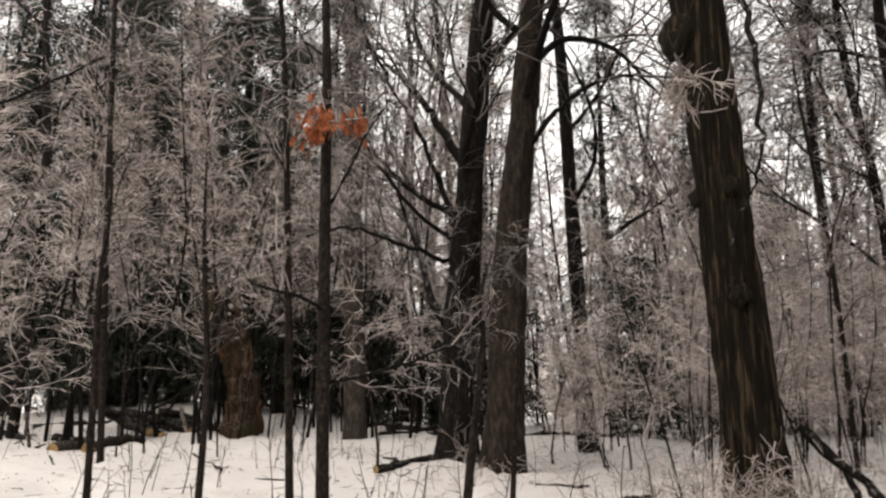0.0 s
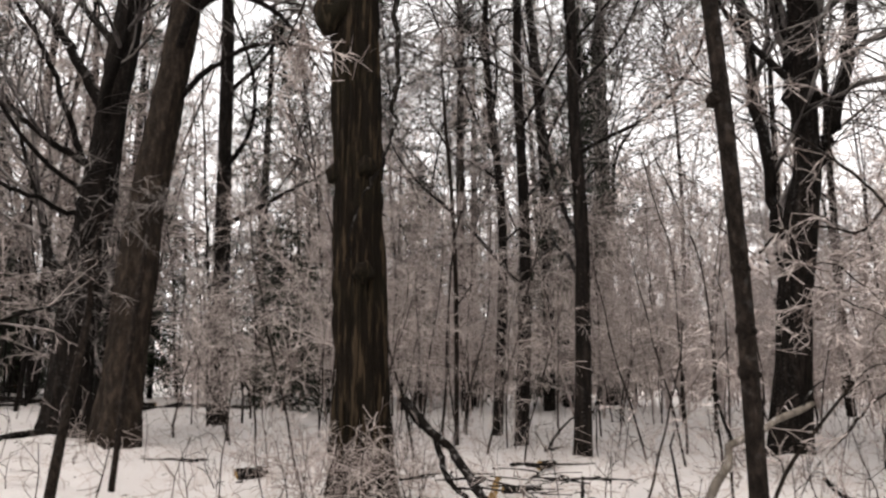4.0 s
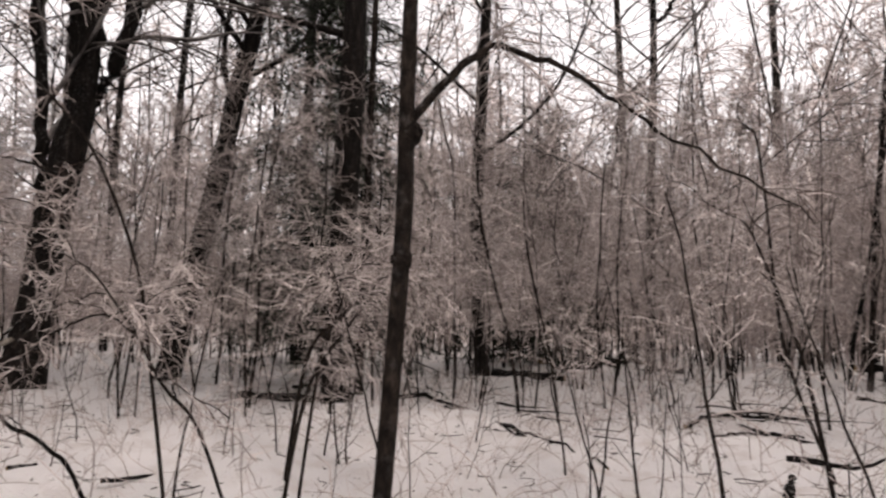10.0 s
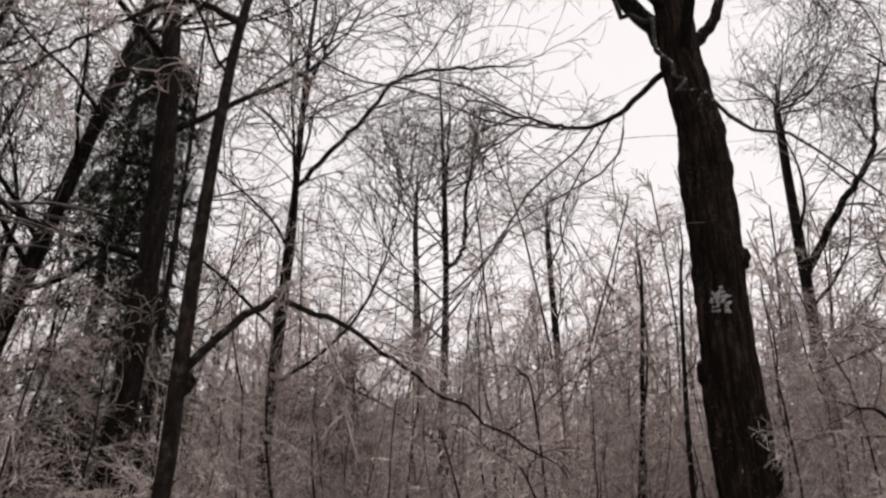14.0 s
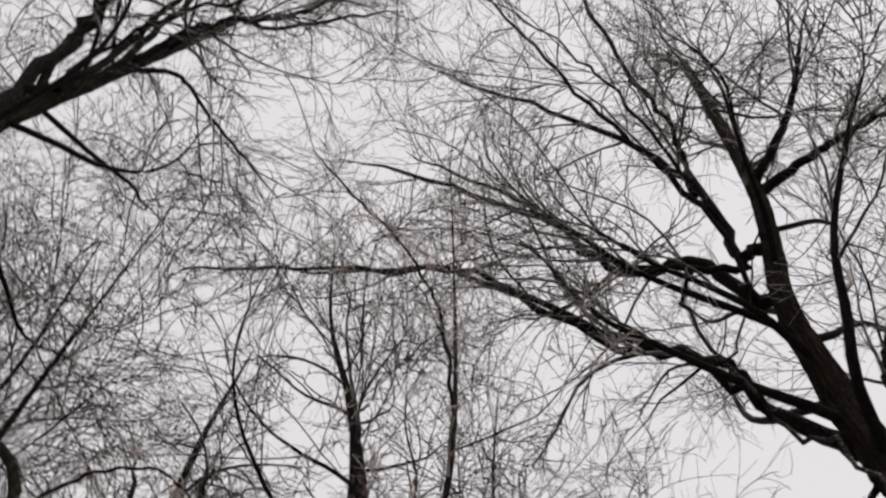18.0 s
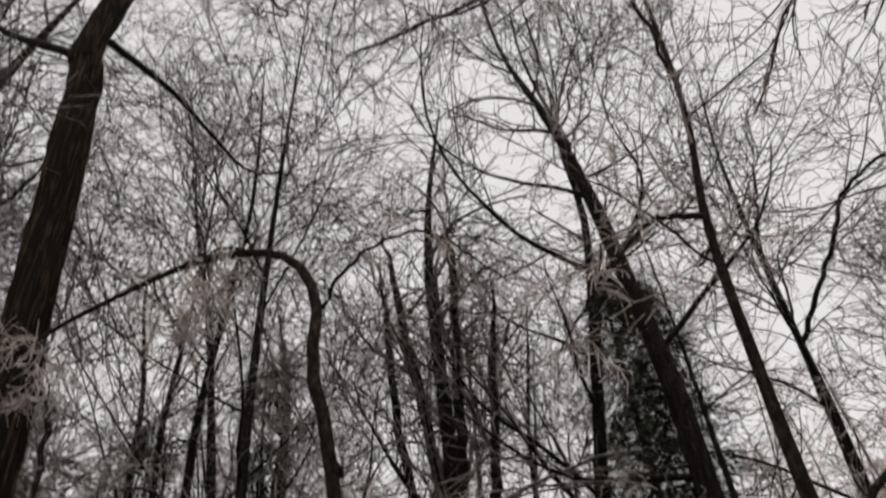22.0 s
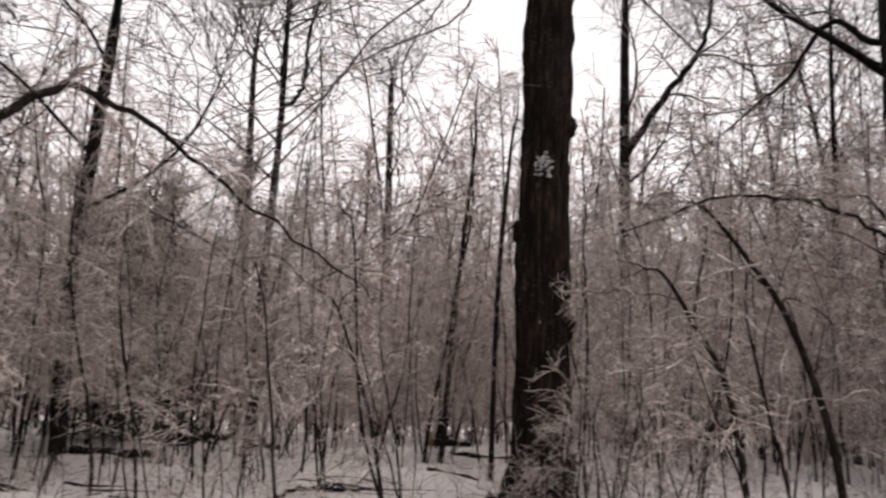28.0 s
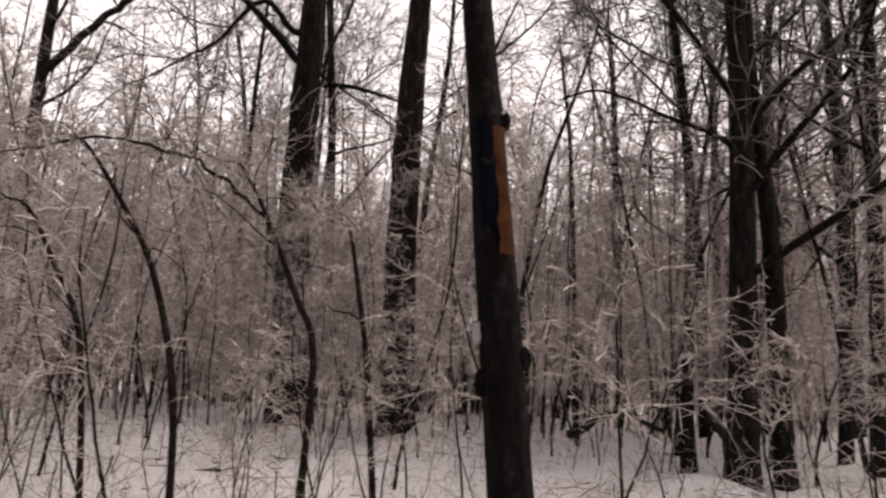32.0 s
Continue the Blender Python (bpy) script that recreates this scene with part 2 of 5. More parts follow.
def shoots(rng, lines, radii, per, t0, t1, length, angle, droop=0.0, wiggle=0.15, k=4, thick=0.5, tip=0.35, rmin=0.003, flat=1.0):
    """Side shoots of all the given lines. length: metres (lo, hi); angle: degrees off the parent; droop: bending down."""
    n, kp, _ = lines.shape
    m = n * per
    pi = np.repeat(np.arange(n), per)
    t = (t0 + (t1 - t0) * (np.tile(np.arange(per), n) + rng.uniform(0, 1, m)) / per) * (kp - 1)
    i = np.minimum(t.astype(int), kp - 2)
    fr = (t - i)[:, None]
    p = lines[pi, i] * (1 - fr) + lines[pi, i + 1] * fr
    r = radii[pi, i] * (1 - fr[:, 0]) + radii[pi, i + 1] * fr[:, 0]
    tan = unit(lines[pi, i + 1] - lines[pi, i])
    side = unit(np.cross(tan, rng.normal(size=(m, 3)))) * np.array([1, 1, flat])
    a = np.radians(rng.uniform(*angle, m))[:, None]
    d = unit(np.cos(a) * tan + np.sin(a) * side)
    ln = rng.uniform(*length, m) * (1.15 - 0.45 * t / (kp - 1))
    out = np.empty((m, k, 3))
    out[:, 0] = p
    bend = 0.6 * wiggle * rng.normal(size=(m, 3))
    for s in range(1, k):
        bend = 0.45 * bend + wiggle * rng.normal(size=(m, 3))
        d = unit(d + bend + np.array([0, 0, -droop * 2 * s / k]))
        out[:, s] = out[:, s - 1] + d * (ln / (k - 1))[:, None]
    r0 = np.maximum(np.minimum(r * thick, r), rmin)
    rad = r0[:, None] * np.linspace(1, tip, k)[None]
    return out, np.maximum(rad, rmin * 0.7)


def smooth_line(points, k):
    """A Catmull-Rom curve of k points through a few given ones."""
    p = np.array(points, float)
    p = np.concatenate([[2 * p[0] - p[1]], p, [2 * p[-1] - p[-2]]])
    t = np.linspace(0, len(p) - 3 - 1e-6, k)
    i = t.astype(int)
    f = (t - i)[:, None]
    a, b, c, d = p[i], p[i + 1], p[i + 2], p[i + 3]
    return 0.5 * (2 * b + (c - a) * f + (2 * a - 5 * b + 4 * c - d) * f ** 2 + (3 * b - a - 3 * c + d) * f ** 3)


# ---- ground ----
def ground_z(x, y):
    d, az = np.hypot(x, y), np.arctan2(x, y)
    s = np.clip((d - 2.5) / 17, 0, 1)
    s = s * s * (3 - 2 * s)
    return (0.62 - 0.22 * np.cos(az - 0.5)) * s + 0.05 * np.sin(x * 0.7 + 1) * np.sin(y * 0.6) * np.minimum(1, d / 4) + 1.0 * np.exp(-(x + 8.5) ** 2 / 40 - (y - 28) ** 2 / 15)


def build_ground():
    rings = np.concatenate([[0.0], 0.25 * 1.035 ** np.arange(150), [60, 90, 140, 250, 500, 1200, 3000]])
    seg = 288
    a = np.linspace(0, 2 * np.pi, seg, endpoint=False)
    d, az = np.meshgrid(rings, a, indexing="ij")
    x, y = d * np.sin(az), d * np.cos(az)
    rng = np.random.default_rng(5)
    z = ground_z(x, y)
    for k in range(60):
        w = rng.uniform(1.5, 9)
        th = rng.uniform(0, 6.28)
        z = z + 0.028 / w ** 0.7 * np.sin((x * np.cos(th) + y * np.sin(th)) * w + rng.uniform(0, 6.28)) * np.clip(30 / (d + 1), 0, 1)
    v = np.stack([x, y, z], -1).reshape(-1, 3)
    idx = np.arange(len(rings) * seg).reshape(len(rings), seg)
    nx = np.roll(idx, -1, axis=1)
    q = np.stack([idx[:-1], idx[1:], nx[1:], nx[:-1]], -1).reshape(-1, 4)
    ob = new("ground", raw_mesh("ground", v, q, M_SNOW))
    tagged(ob, "forest floor under old crusted snow with twig litter", "snow", kind="structure")


build_ground()

# ---- the plan of the trees: foot, line of the trunk, main limbs ----
SPINES, BOUGHS = {}, {}


def spine(key, radius, height, *points):
    SPINES[key] = (radius, height, points)


def limb(key, r0, r1, *points):
    BOUGHS.setdefault(key, []).append((r0, r1, points))


spine("thin_a", 0.071, 9.4, (-1.18, 8.17, 0.11), (-1.22, 8.17, 2.73), (-1.26, 8.16, 5.47))
spine("thin_b", 0.044, 8.4, (-1.57, 8.67, 0.14), (-1.67, 8.65, 2.81), (-1.82, 8.63, 5.66))
spine("thin_c", 0.065, 9.9, (-5.55, 13.86, 0.39), (-5.74, 13.79, 4.50), (-5.90, 13.73, 8.87))
spine("pale", 0.274, 15.0, (-1.74, 20.66, 0.44), (-1.88, 20.65, 5.36), (-2.05, 20.64, 12.11))
spine("dbl_l", 0.319, 18.0, (0.47, 14.08, 0.36), (0.67, 14.07, 3.84), (1.08, 14.04, 8.88))
spine("dbl_r", 0.294, 18.7, (1.11, 12.35, 0.31), (1.28, 12.33, 3.56), (1.74, 12.27, 8.00))
spine("behind", 0.178, 15.8, (3.22, 15.81, 0.37), (3.09, 15.84, 4.86), (2.90, 15.88, 10.08))
spine("big_h", 0.252, 26.6, (3.06, 7.86, 0.10), (2.96, 7.88, 2.40), (2.86, 7.90, 4.95), (2.55, 7.88, 10.52), (2.42, 7.88, 11.44), (2.74, 7.76, 14.11), (3.36, 7.54, 18.03), (4.45, 7.13, 25.64))
spine("i", 0.121, 17.7, (7.41, 11.57, 0.29), (7.49, 11.52, 3.45), (7.40, 11.58, 8.25))
spine("j", 0.124, 19.8, (6.79, 9.12, 0.23), (6.83, 9.09, 3.06), (6.75, 9.14, 6.94))
spine("k", 0.097, 16.6, (7.57, 12.61, 0.32), (7.67, 12.56, 4.15), (7.38, 12.73, 8.18))
spine("l", 0.335, 19.7, (16.92, 20.70, 0.40), (16.88, 20.73, 6.46), (16.88, 20.73, 12.55))
spine("l2", 0.040, 6.5, (5.70, 10.73, 0.23), (5.66, 10.75, 3.19), (5.50, 10.83, 5.51))
spine("sap_m", 0.038, 3.0, (2.68, 2.67, 0.02), (2.66, 2.70, 1.81), (2.60, 2.75, 3.13), (2.53, 2.83, 3.67), (2.54, 2.82, 4.15), (2.46, 2.96, 4.48), (2.30, 3.18, 4.58), (2.11, 3.45, 4.56), (1.89, 3.75, 4.40), (1.55, 4.15, 4.05), (1.30, 4.45, 3.60), (1.15, 4.70, 3.05))
spine("multi_n", 0.275, 17.0, (10.16, 8.47, 0.24), (10.37, 8.21, 3.52), (10.50, 8.06, 4.83), (10.49, 8.07, 7.41))
spine("lean_o", 0.190, 20.0, (12.19, 7.33, 0.34), (12.47, 6.86, 3.45), (12.66, 6.55, 5.71), (12.84, 6.26, 7.59), (13.28, 5.52, 13.06))
spine("dark_p", 0.191, 21.0, (10.53, 3.70, 0.27), (10.53, 3.68, 2.86), (10.54, 3.67, 6.14), (10.46, 3.89, 9.09), (10.37, 4.16, 11.72), (10.25, 4.49, 13.74))
spine("conif_p", 0.121, 11.0, (12.45, 4.55, 0.31), (12.43, 4.60, 3.18), (12.42, 4.62, 7.14))
spine("p3", 0.066, 11.0, (11.20, 3.59, 0.28), (11.20, 3.58, 2.94), (11.20, 3.58, 6.38))
spine("sap_q", 0.038, 9.0, (3.29, 0.89, 0.00), (3.31, 0.82, 1.67), (3.31, 0.82, 2.20), (3.31, 0.82, 2.97), (3.32, 0.78, 3.95), (3.36, 0.65, 4.90))
spine("t3", 0.139, 19.0, (15.36, 2.42, 0.38), (15.33, 2.62, 3.21), (15.34, 2.55, 7.93), (15.34, 2.54, 9.33))
spine("s", 0.172, 17.0, (28.88, -0.81, 0.50), (28.88, -0.64, 4.95), (28.90, -0.18, 13.81))
spine("t", 0.114, 14.0, (17.00, -0.88, 0.49), (17.00, -0.85, 3.47), (17.00, -0.89, 7.98))
spine("u", 0.166, 14.1, (27.32, -5.68, 0.57), (27.33, -5.60, 6.86), (27.38, -5.36, 13.15))
spine("v", 0.058, 8.1, (15.08, -4.47, 0.52), (15.03, -4.65, 3.83), (14.96, -4.89, 7.06))
spine("w", 0.049, 7.0, (12.30, -4.52, 0.40), (12.29, -4.54, 3.39), (12.23, -4.68, 6.01))
spine("patch_x", 0.340, 23.8, (9.62, -4.28, 0.25), (9.65, -4.22, 3.30), (9.64, -4.25, 6.93), (9.64, -4.25, 7.55), (9.70, -4.11, 9.02), (9.68, -4.15, 10.99), (9.62, -4.29, 12.76), (9.27, -5.08, 16.23), (8.98, -5.72, 22.79))
spine("y", 0.364, 18.0, (10.82, -12.21, 0.60), (10.97, -12.08, 4.98), (10.96, -12.09, 10.23))
spine("z", 0.325, 18.0, (8.40, -12.52, 0.57), (8.48, -12.46, 4.73), (8.40, -12.51, 9.52))
spine("mark", 0.076, 8.0, (1.04, -2.77, -0.03), (1.18, -2.69, 1.61), (1.28, -2.64, 2.67))
spine("ab", 0.205, 19.0, (2.05, -11.30, 0.41), (1.98, -11.31, 3.91), (2.03, -11.30, 7.30))
spine("ac", 0.140, 13.0, (1.59, -11.70, 0.43), (1.68, -11.69, 3.58), (1.94, -11.65, 7.46))
spine("ae", 0.174, 15.0, (1.11, -17.95, 0.84), (1.16, -17.94, 6.60), (1.38, -17.93, 10.54))
spine("ae2", 0.268, 16.4, (1.19, -27.74, 0.85), (0.92, -27.75, 9.49), (0.80, -27.76, 15.44))
spine("af", 0.114, 13.0, (3.74, -16.67, 0.73), (3.86, -16.64, 5.25), (4.29, -16.55, 9.14))
spine("af2", 0.097, 12.0, (3.81, -18.24, 0.76), (3.80, -18.24, 8.35), (4.05, -18.18, 10.55))
spine("ad1", 0.100, 15.0, (3.31, -13.14, 0.57), (3.13, -13.19, 4.30), (3.34, -13.14, 7.76))
spine("ad2", 0.120, 15.0, (1.08, -14.52, 0.61), (0.97, -14.53, 4.42), (1.07, -14.52, 8.21))
spine("ad3", 0.110, 15.0, (0.57, -12.55, 0.47), (0.45, -12.55, 3.96), (0.39, -12.55, 7.12))
spine("ad4", 0.085, 15.0, (2.06, -15.42, 0.68), (2.15, -15.41, 4.17), (2.13, -15.41, 8.53))
spine("ag", 0.049, 8.4, (5.22, -13.56, 0.65), (5.40, -13.49, 5.72), (5.56, -13.43, 7.43))
spine("ag2", 0.089, 10.8, (5.75, -17.43, 0.72), (5.90, -17.38, 7.63), (6.01, -17.34, 9.81))
spine("f7", 0.183, 15.0, (19.48, -11.02, 0.61), (19.49, -11.00, 9.02), (19.47, -11.03, 14.01))
spine("st1", 0.013, 4.2, (4.90, 2.74, -0.01), (4.81, 2.91, 1.20), (4.75, 3.01, 1.76), (4.61, 3.27, 2.44), (4.44, 3.56, 2.83))
spine("st2", 0.012, 2.3, (4.82, 2.22, -0.01), (4.71, 2.46, 0.71), (4.61, 2.65, 0.96), (4.53, 2.81, 1.27))
spine("st3", 0.014, 2.1, (4.21, 4.08, 0.02), (4.35, 3.95, 0.68), (4.52, 3.77, 1.06))
spine("st4", 0.017, 2.5, (5.85, 2.37, 0.01), (5.90, 2.24, 0.87), (6.00, 2.00, 1.32))
spine("st5", 0.014, 2.5, (5.89, 2.27, 0.01), (5.93, 2.17, 1.05), (5.95, 2.10, 1.31))
spine("st6", 0.028, 3.4, (5.94, -4.57, 0.15), (6.04, -4.43, 1.64), (6.20, -4.22, 2.24))
spine("st7", 0.033, 3.9, (5.50, -5.10, 0.15), (5.55, -5.04, 1.27), (5.74, -4.84, 2.28), (5.95, -4.60, 2.86))
spine("st8", 0.036, 3.9, (4.73, -5.83, 0.13), (4.70, -5.85, 1.62), (4.86, -5.72, 2.17), (5.11, -5.52, 2.88))
spine("st9", 0.031, 3.3, (4.18, -6.23, 0.13), (4.31, -6.14, 1.54), (4.42, -6.06, 2.33))
spine("st10", 0.018, 4.0, (7.62, -1.92, 0.13), (7.71, -1.54, 1.26), (7.75, -1.39, 2.68))
spine("st11", 0.020, 2.4, (6.42, 2.61, 0.04), (6.47, 2.49, 1.08), (6.56, 2.26, 1.41))
spine("st12", 0.018, 3.0, (6.71, -1.67, 0.12), (6.76, -1.48, 1.16), (6.80, -1.30, 1.73))
spine("st13", 0.050, 3.1, (0.25, 8.66, 0.08), (0.33, 8.65, 0.89), (0.46, 8.65, 1.95))
spine("st14", 0.035, 3.7, (0.87, 9.60, 0.13), (0.96, 9.59, 1.75), (1.03, 9.58, 2.71))
spine("st15", 0.041, 4.2, (-2.48, 8.51, 0.18), (-2.45, 8.52, 1.56), (-2.54, 8.49, 2.91))
spine("st16", 0.041, 4.2, (-3.45, 8.17, 0.20), (-3.46, 8.16, 1.53), (-3.49, 8.16, 2.61))
limb("patch_x", 0.167, 0.053, (9.82, -3.84, 9.31), (9.88, -3.10, 10.28), (9.85, -2.53, 11.87), (10.06, -1.46, 12.92), (10.53, 0.22, 15.78), (11.00, 2.58, 18.98), (11.61, 5.95, 21.30))
limb("patch_x", 0.224, 0.064, (9.75, -3.99, 13.16), (9.82, -3.35, 14.52), (10.03, -2.38, 15.01), (10.19, -1.54, 16.08), (10.21, -0.94, 18.04), (10.06, 0.72, 20.31), (9.99, 3.32, 23.52))
limb("patch_x", 0.162, 0.054, (9.70, -4.12, 14.40), (9.41, -4.15, 15.95), (9.22, -3.56, 18.49), (8.79, -1.86, 21.58), (8.36, 0.06, 24.30))
limb("patch_x", 0.133, 0.037, (9.21, -5.20, 15.85), (8.82, -7.07, 16.57), (8.69, -8.35, 16.90))
limb("patch_x", 0.115, 0.034, (9.60, -4.33, 8.75), (9.60, -4.74, 9.58), (9.67, -4.99, 10.60), (9.56, -5.66, 11.65))
limb("patch_x", 0.066, 0.018, (9.84, -3.80, 8.54), (9.87, -3.07, 7.80), (9.89, -2.37, 7.58), (9.90, -1.69, 7.75))
limb("patch_x", 0.149, 0.046, (9.27, -5.08, 16.23), (8.41, -6.39, 17.50), (7.45, -7.27, 18.87))
limb("big_h", 0.136, 0.057, (2.43, 7.88, 12.73), (2.23, 7.80, 17.68), (1.80, 7.47, 19.26), (0.56, 6.94, 22.71), (-1.45, 6.11, 25.91))
limb("big_h", 0.076, 0.028, (3.42, 7.51, 18.01), (4.03, 6.87, 18.89), (5.00, 6.44, 18.49), (6.48, 5.82, 18.07))
limb("big_h", 0.137, 0.048, (3.52, 6.87, 20.35), (3.84, 6.12, 22.23), (4.68, 5.21, 23.68), (5.59, 3.26, 26.23))
limb("big_h", 0.098, 0.038, (3.03, 7.66, 16.79), (2.92, 6.48, 23.38), (2.57, 3.80, 26.85))
limb("sap_q", 0.020, 0.006, (3.31, 0.82, 2.20), (3.42, 0.54, 2.54), (3.52, 0.32, 2.54), (3.63, 0.07, 2.44), (3.74, -0.19, 2.28), (3.91, -0.68, 2.03))
limb("st8", 0.031, 0.012, (5.11, -5.52, 2.88), (5.52, -5.09, 3.30), (5.81, -4.76, 3.42), (6.14, -4.40, 3.43), (6.50, -4.01, 3.27))
limb("st2", 0.016, 0.008, (4.53, 2.81, 1.27), (4.39, 2.96, 1.39), (4.21, 3.17, 1.25), (4.08, 3.30, 1.04))
limb("st1", 0.015, 0.008, (4.61, 3.25, 2.44), (4.47, 3.36, 2.26), (4.23, 3.64, 2.33), (4.06, 3.79, 2.12))
limb("sap_q", 0.016, 0.010, (3.36, 0.65, 4.90), (3.18, 0.66, 5.71), (2.96, 0.84, 6.38), (2.65, 1.40, 7.43))
limb("sap_m", 0.014, 0.005, (2.55, 2.80, 4.07), (2.63, 2.58, 4.37), (2.84, 2.23, 4.49), (3.02, 1.91, 4.11))
limb("patch_x", 0.105, 0.031, (7.18, -8.19, 20.08), (8.90, -5.09, 15.58), (9.42, -3.09, 11.75), (9.40, -2.32, 11.18))
limb("patch_x", 0.110, 0.046, (9.75, -3.99, 14.04), (9.60, -2.80, 14.39), (9.52, -1.44, 15.25), (9.22, -0.58, 17.15), (8.91, 1.47, 20.11))
limb("patch_x", 0.109, 0.061, (10.24, -2.89, 11.39), (10.12, -2.14, 12.58), (10.21, -0.91, 13.48), (10.44, 0.63, 16.16), (10.70, 2.72, 18.73), (11.35, 6.67, 21.33), (11.76, 10.15, 23.79))
limb("patch_x", 0.156, 0.054, (9.73, -4.05, 17.30), (8.61, -4.13, 19.05), (7.54, -3.56, 21.33), (5.76, -3.14, 24.91))
limb("big_h", 0.114, 0.046, (2.56, 7.83, 14.27), (2.79, 7.35, 15.61), (2.75, 6.86, 18.41), (1.99, 5.96, 22.02), (0.76, 4.95, 25.42))
limb("big_h", 0.125, 0.048, (3.39, 7.48, 18.16), (3.41, 6.38, 20.54), (4.32, 4.82, 23.47), (4.78, 2.54, 26.53))
limb("big_h", 0.090, 0.041, (2.62, 7.81, 14.12), (2.22, 7.67, 17.00), (1.44, 7.36, 19.26), (-0.92, 7.32, 22.15))
limb("big_h", 0.040, 0.012, (2.80, 7.80, 7.00), (2.95, 7.05, 5.00), (2.75, 6.60, 3.60), (2.45, 6.40, 2.90))
limb("patch_x", 0.055, 0.012, (10.32, -2.72, 13.75), (8.65, -2.77, 9.26), (7.04, -2.71, 7.20), (5.58, -2.30, 5.35), (4.09, -1.95, 4.09))
limb("sap_q", 0.021, 0.006, (3.32, 0.78, 3.96), (3.19, 1.01, 3.99), (3.06, 1.25, 3.73), (2.94, 1.47, 3.43))
limb("multi_n", 0.120, 0.075, (10.28, 8.33, 2.10), (10.24, 8.44, 3.40), (10.15, 8.62, 5.20), (9.95, 8.95, 9.80))
limb("multi_n", 0.140, 0.085, (10.41, 8.17, 4.62), (10.46, 8.21, 5.86), (10.45, 8.33, 7.12), (10.15, 8.79, 11.21))
limb("multi_n", 0.150, 0.085, (10.50, 8.06, 4.73), (10.52, 7.88, 7.05), (10.59, 7.63, 10.92))
limb("multi_n", 0.130, 0.080, (10.51, 8.05, 4.43), (10.85, 7.79, 5.39), (11.15, 7.58, 7.23), (11.43, 7.42, 9.86))
limb("l", 0.185, 0.060, (16.94, 20.68, 7.83), (16.74, 20.99, 10.94), (16.41, 21.39, 13.60))
limb("t", 0.068, 0.030, (17.00, -0.92, 8.01), (17.04, -1.32, 8.66), (17.11, -1.38, 10.01), (17.16, -1.68, 12.21))
limb("t", 0.082, 0.030, (17.00, -0.92, 8.01), (16.93, -0.84, 8.61), (16.87, -0.83, 9.72), (16.80, -0.92, 11.95))
limb("f7", 0.176, 0.059, (19.43, -11.10, 9.11), (18.96, -12.14, 11.15), (18.55, -13.07, 12.60), (18.45, -13.46, 14.33))
limb("y", 0.091, 0.032, (10.76, -12.26, 7.80), (10.12, -12.76, 7.80), (9.49, -13.26, 7.63))
limb("y", 0.094, 0.033, (11.26, -11.82, 8.98), (11.72, -11.28, 9.53), (12.27, -10.66, 8.44), (12.72, -10.13, 7.85))
limb("y", 0.091, 0.028, (10.71, -12.30, 7.80), (10.75, -12.41, 8.51), (10.54, -12.72, 9.53), (10.43, -12.96, 10.43))
limb("t3", 0.104, 0.036, (15.34, 2.53, 9.26), (15.41, 1.27, 10.98), (15.43, 0.26, 12.34), (15.58, -1.54, 12.79))
limb("t3", 0.104, 0.037, (15.34, 2.55, 9.40), (15.45, 2.53, 11.74), (15.63, 2.02, 13.60))
limb("lean_o", 0.095, 0.036, (12.82, 6.29, 8.46), (13.45, 5.64, 11.62), (13.90, 5.27, 13.51))
limb("dbl_l", 0.111, 0.028, (0.63, 14.08, 5.55), (-0.12, 14.35, 7.16), (-1.04, 14.63, 8.26))
limb("dbl_l", 0.080, 0.025, (0.52, 14.08, 4.68), (-0.22, 13.83, 5.11), (-0.93, 13.57, 5.73))
limb("dbl_l", 0.06, 0.020, (0.45, 14.0, 4.3), (-0.4, 13.6, 4.9), (-1.4, 13.2, 6.2), (-2.2, 12.9, 7.6))
limb("dbl_l", 0.06, 0.020, (0.5, 14.0, 5.0), (-0.2, 13.7, 6.3), (-1.0, 13.4, 7.6), (-1.6, 13.2, 9.2))
limb("dbl_l", 0.05, 0.016, (0.45, 14.0, 3.8), (-0.5, 13.5, 4.1), (-1.5, 13.0, 4.3), (-2.4, 12.6, 3.9))
limb("dbl_r", 0.06, 0.020, (1.3, 12.3, 5.2), (2.1, 12.1, 6.1), (3.0, 11.9, 6.6), (3.9, 11.7, 6.5))
limb("dbl_r", 0.086, 0.023, (1.59, 12.30, 6.76), (2.18, 12.13, 7.33), (3.01, 11.92, 7.10), (3.54, 11.74, 6.37))
limb("big_h", 0.075, 0.024, (2.75, 7.75, 16.50), (2.80, 6.20, 19.20), (3.20, 4.20, 21.20), (3.10, 1.90, 22.80))
limb("patch_x", 0.080, 0.024, (9.72, -4.05, 15.60), (8.20, -2.90, 17.80), (6.30, -1.40, 20.20), (4.20, -0.10, 22.30))
limb("patch_x", 0.060, 0.020, (9.72, -4.05, 13.20), (8.40, -3.60, 15.80), (6.80, -2.60, 18.60), (5.50, -1.20, 21.00))


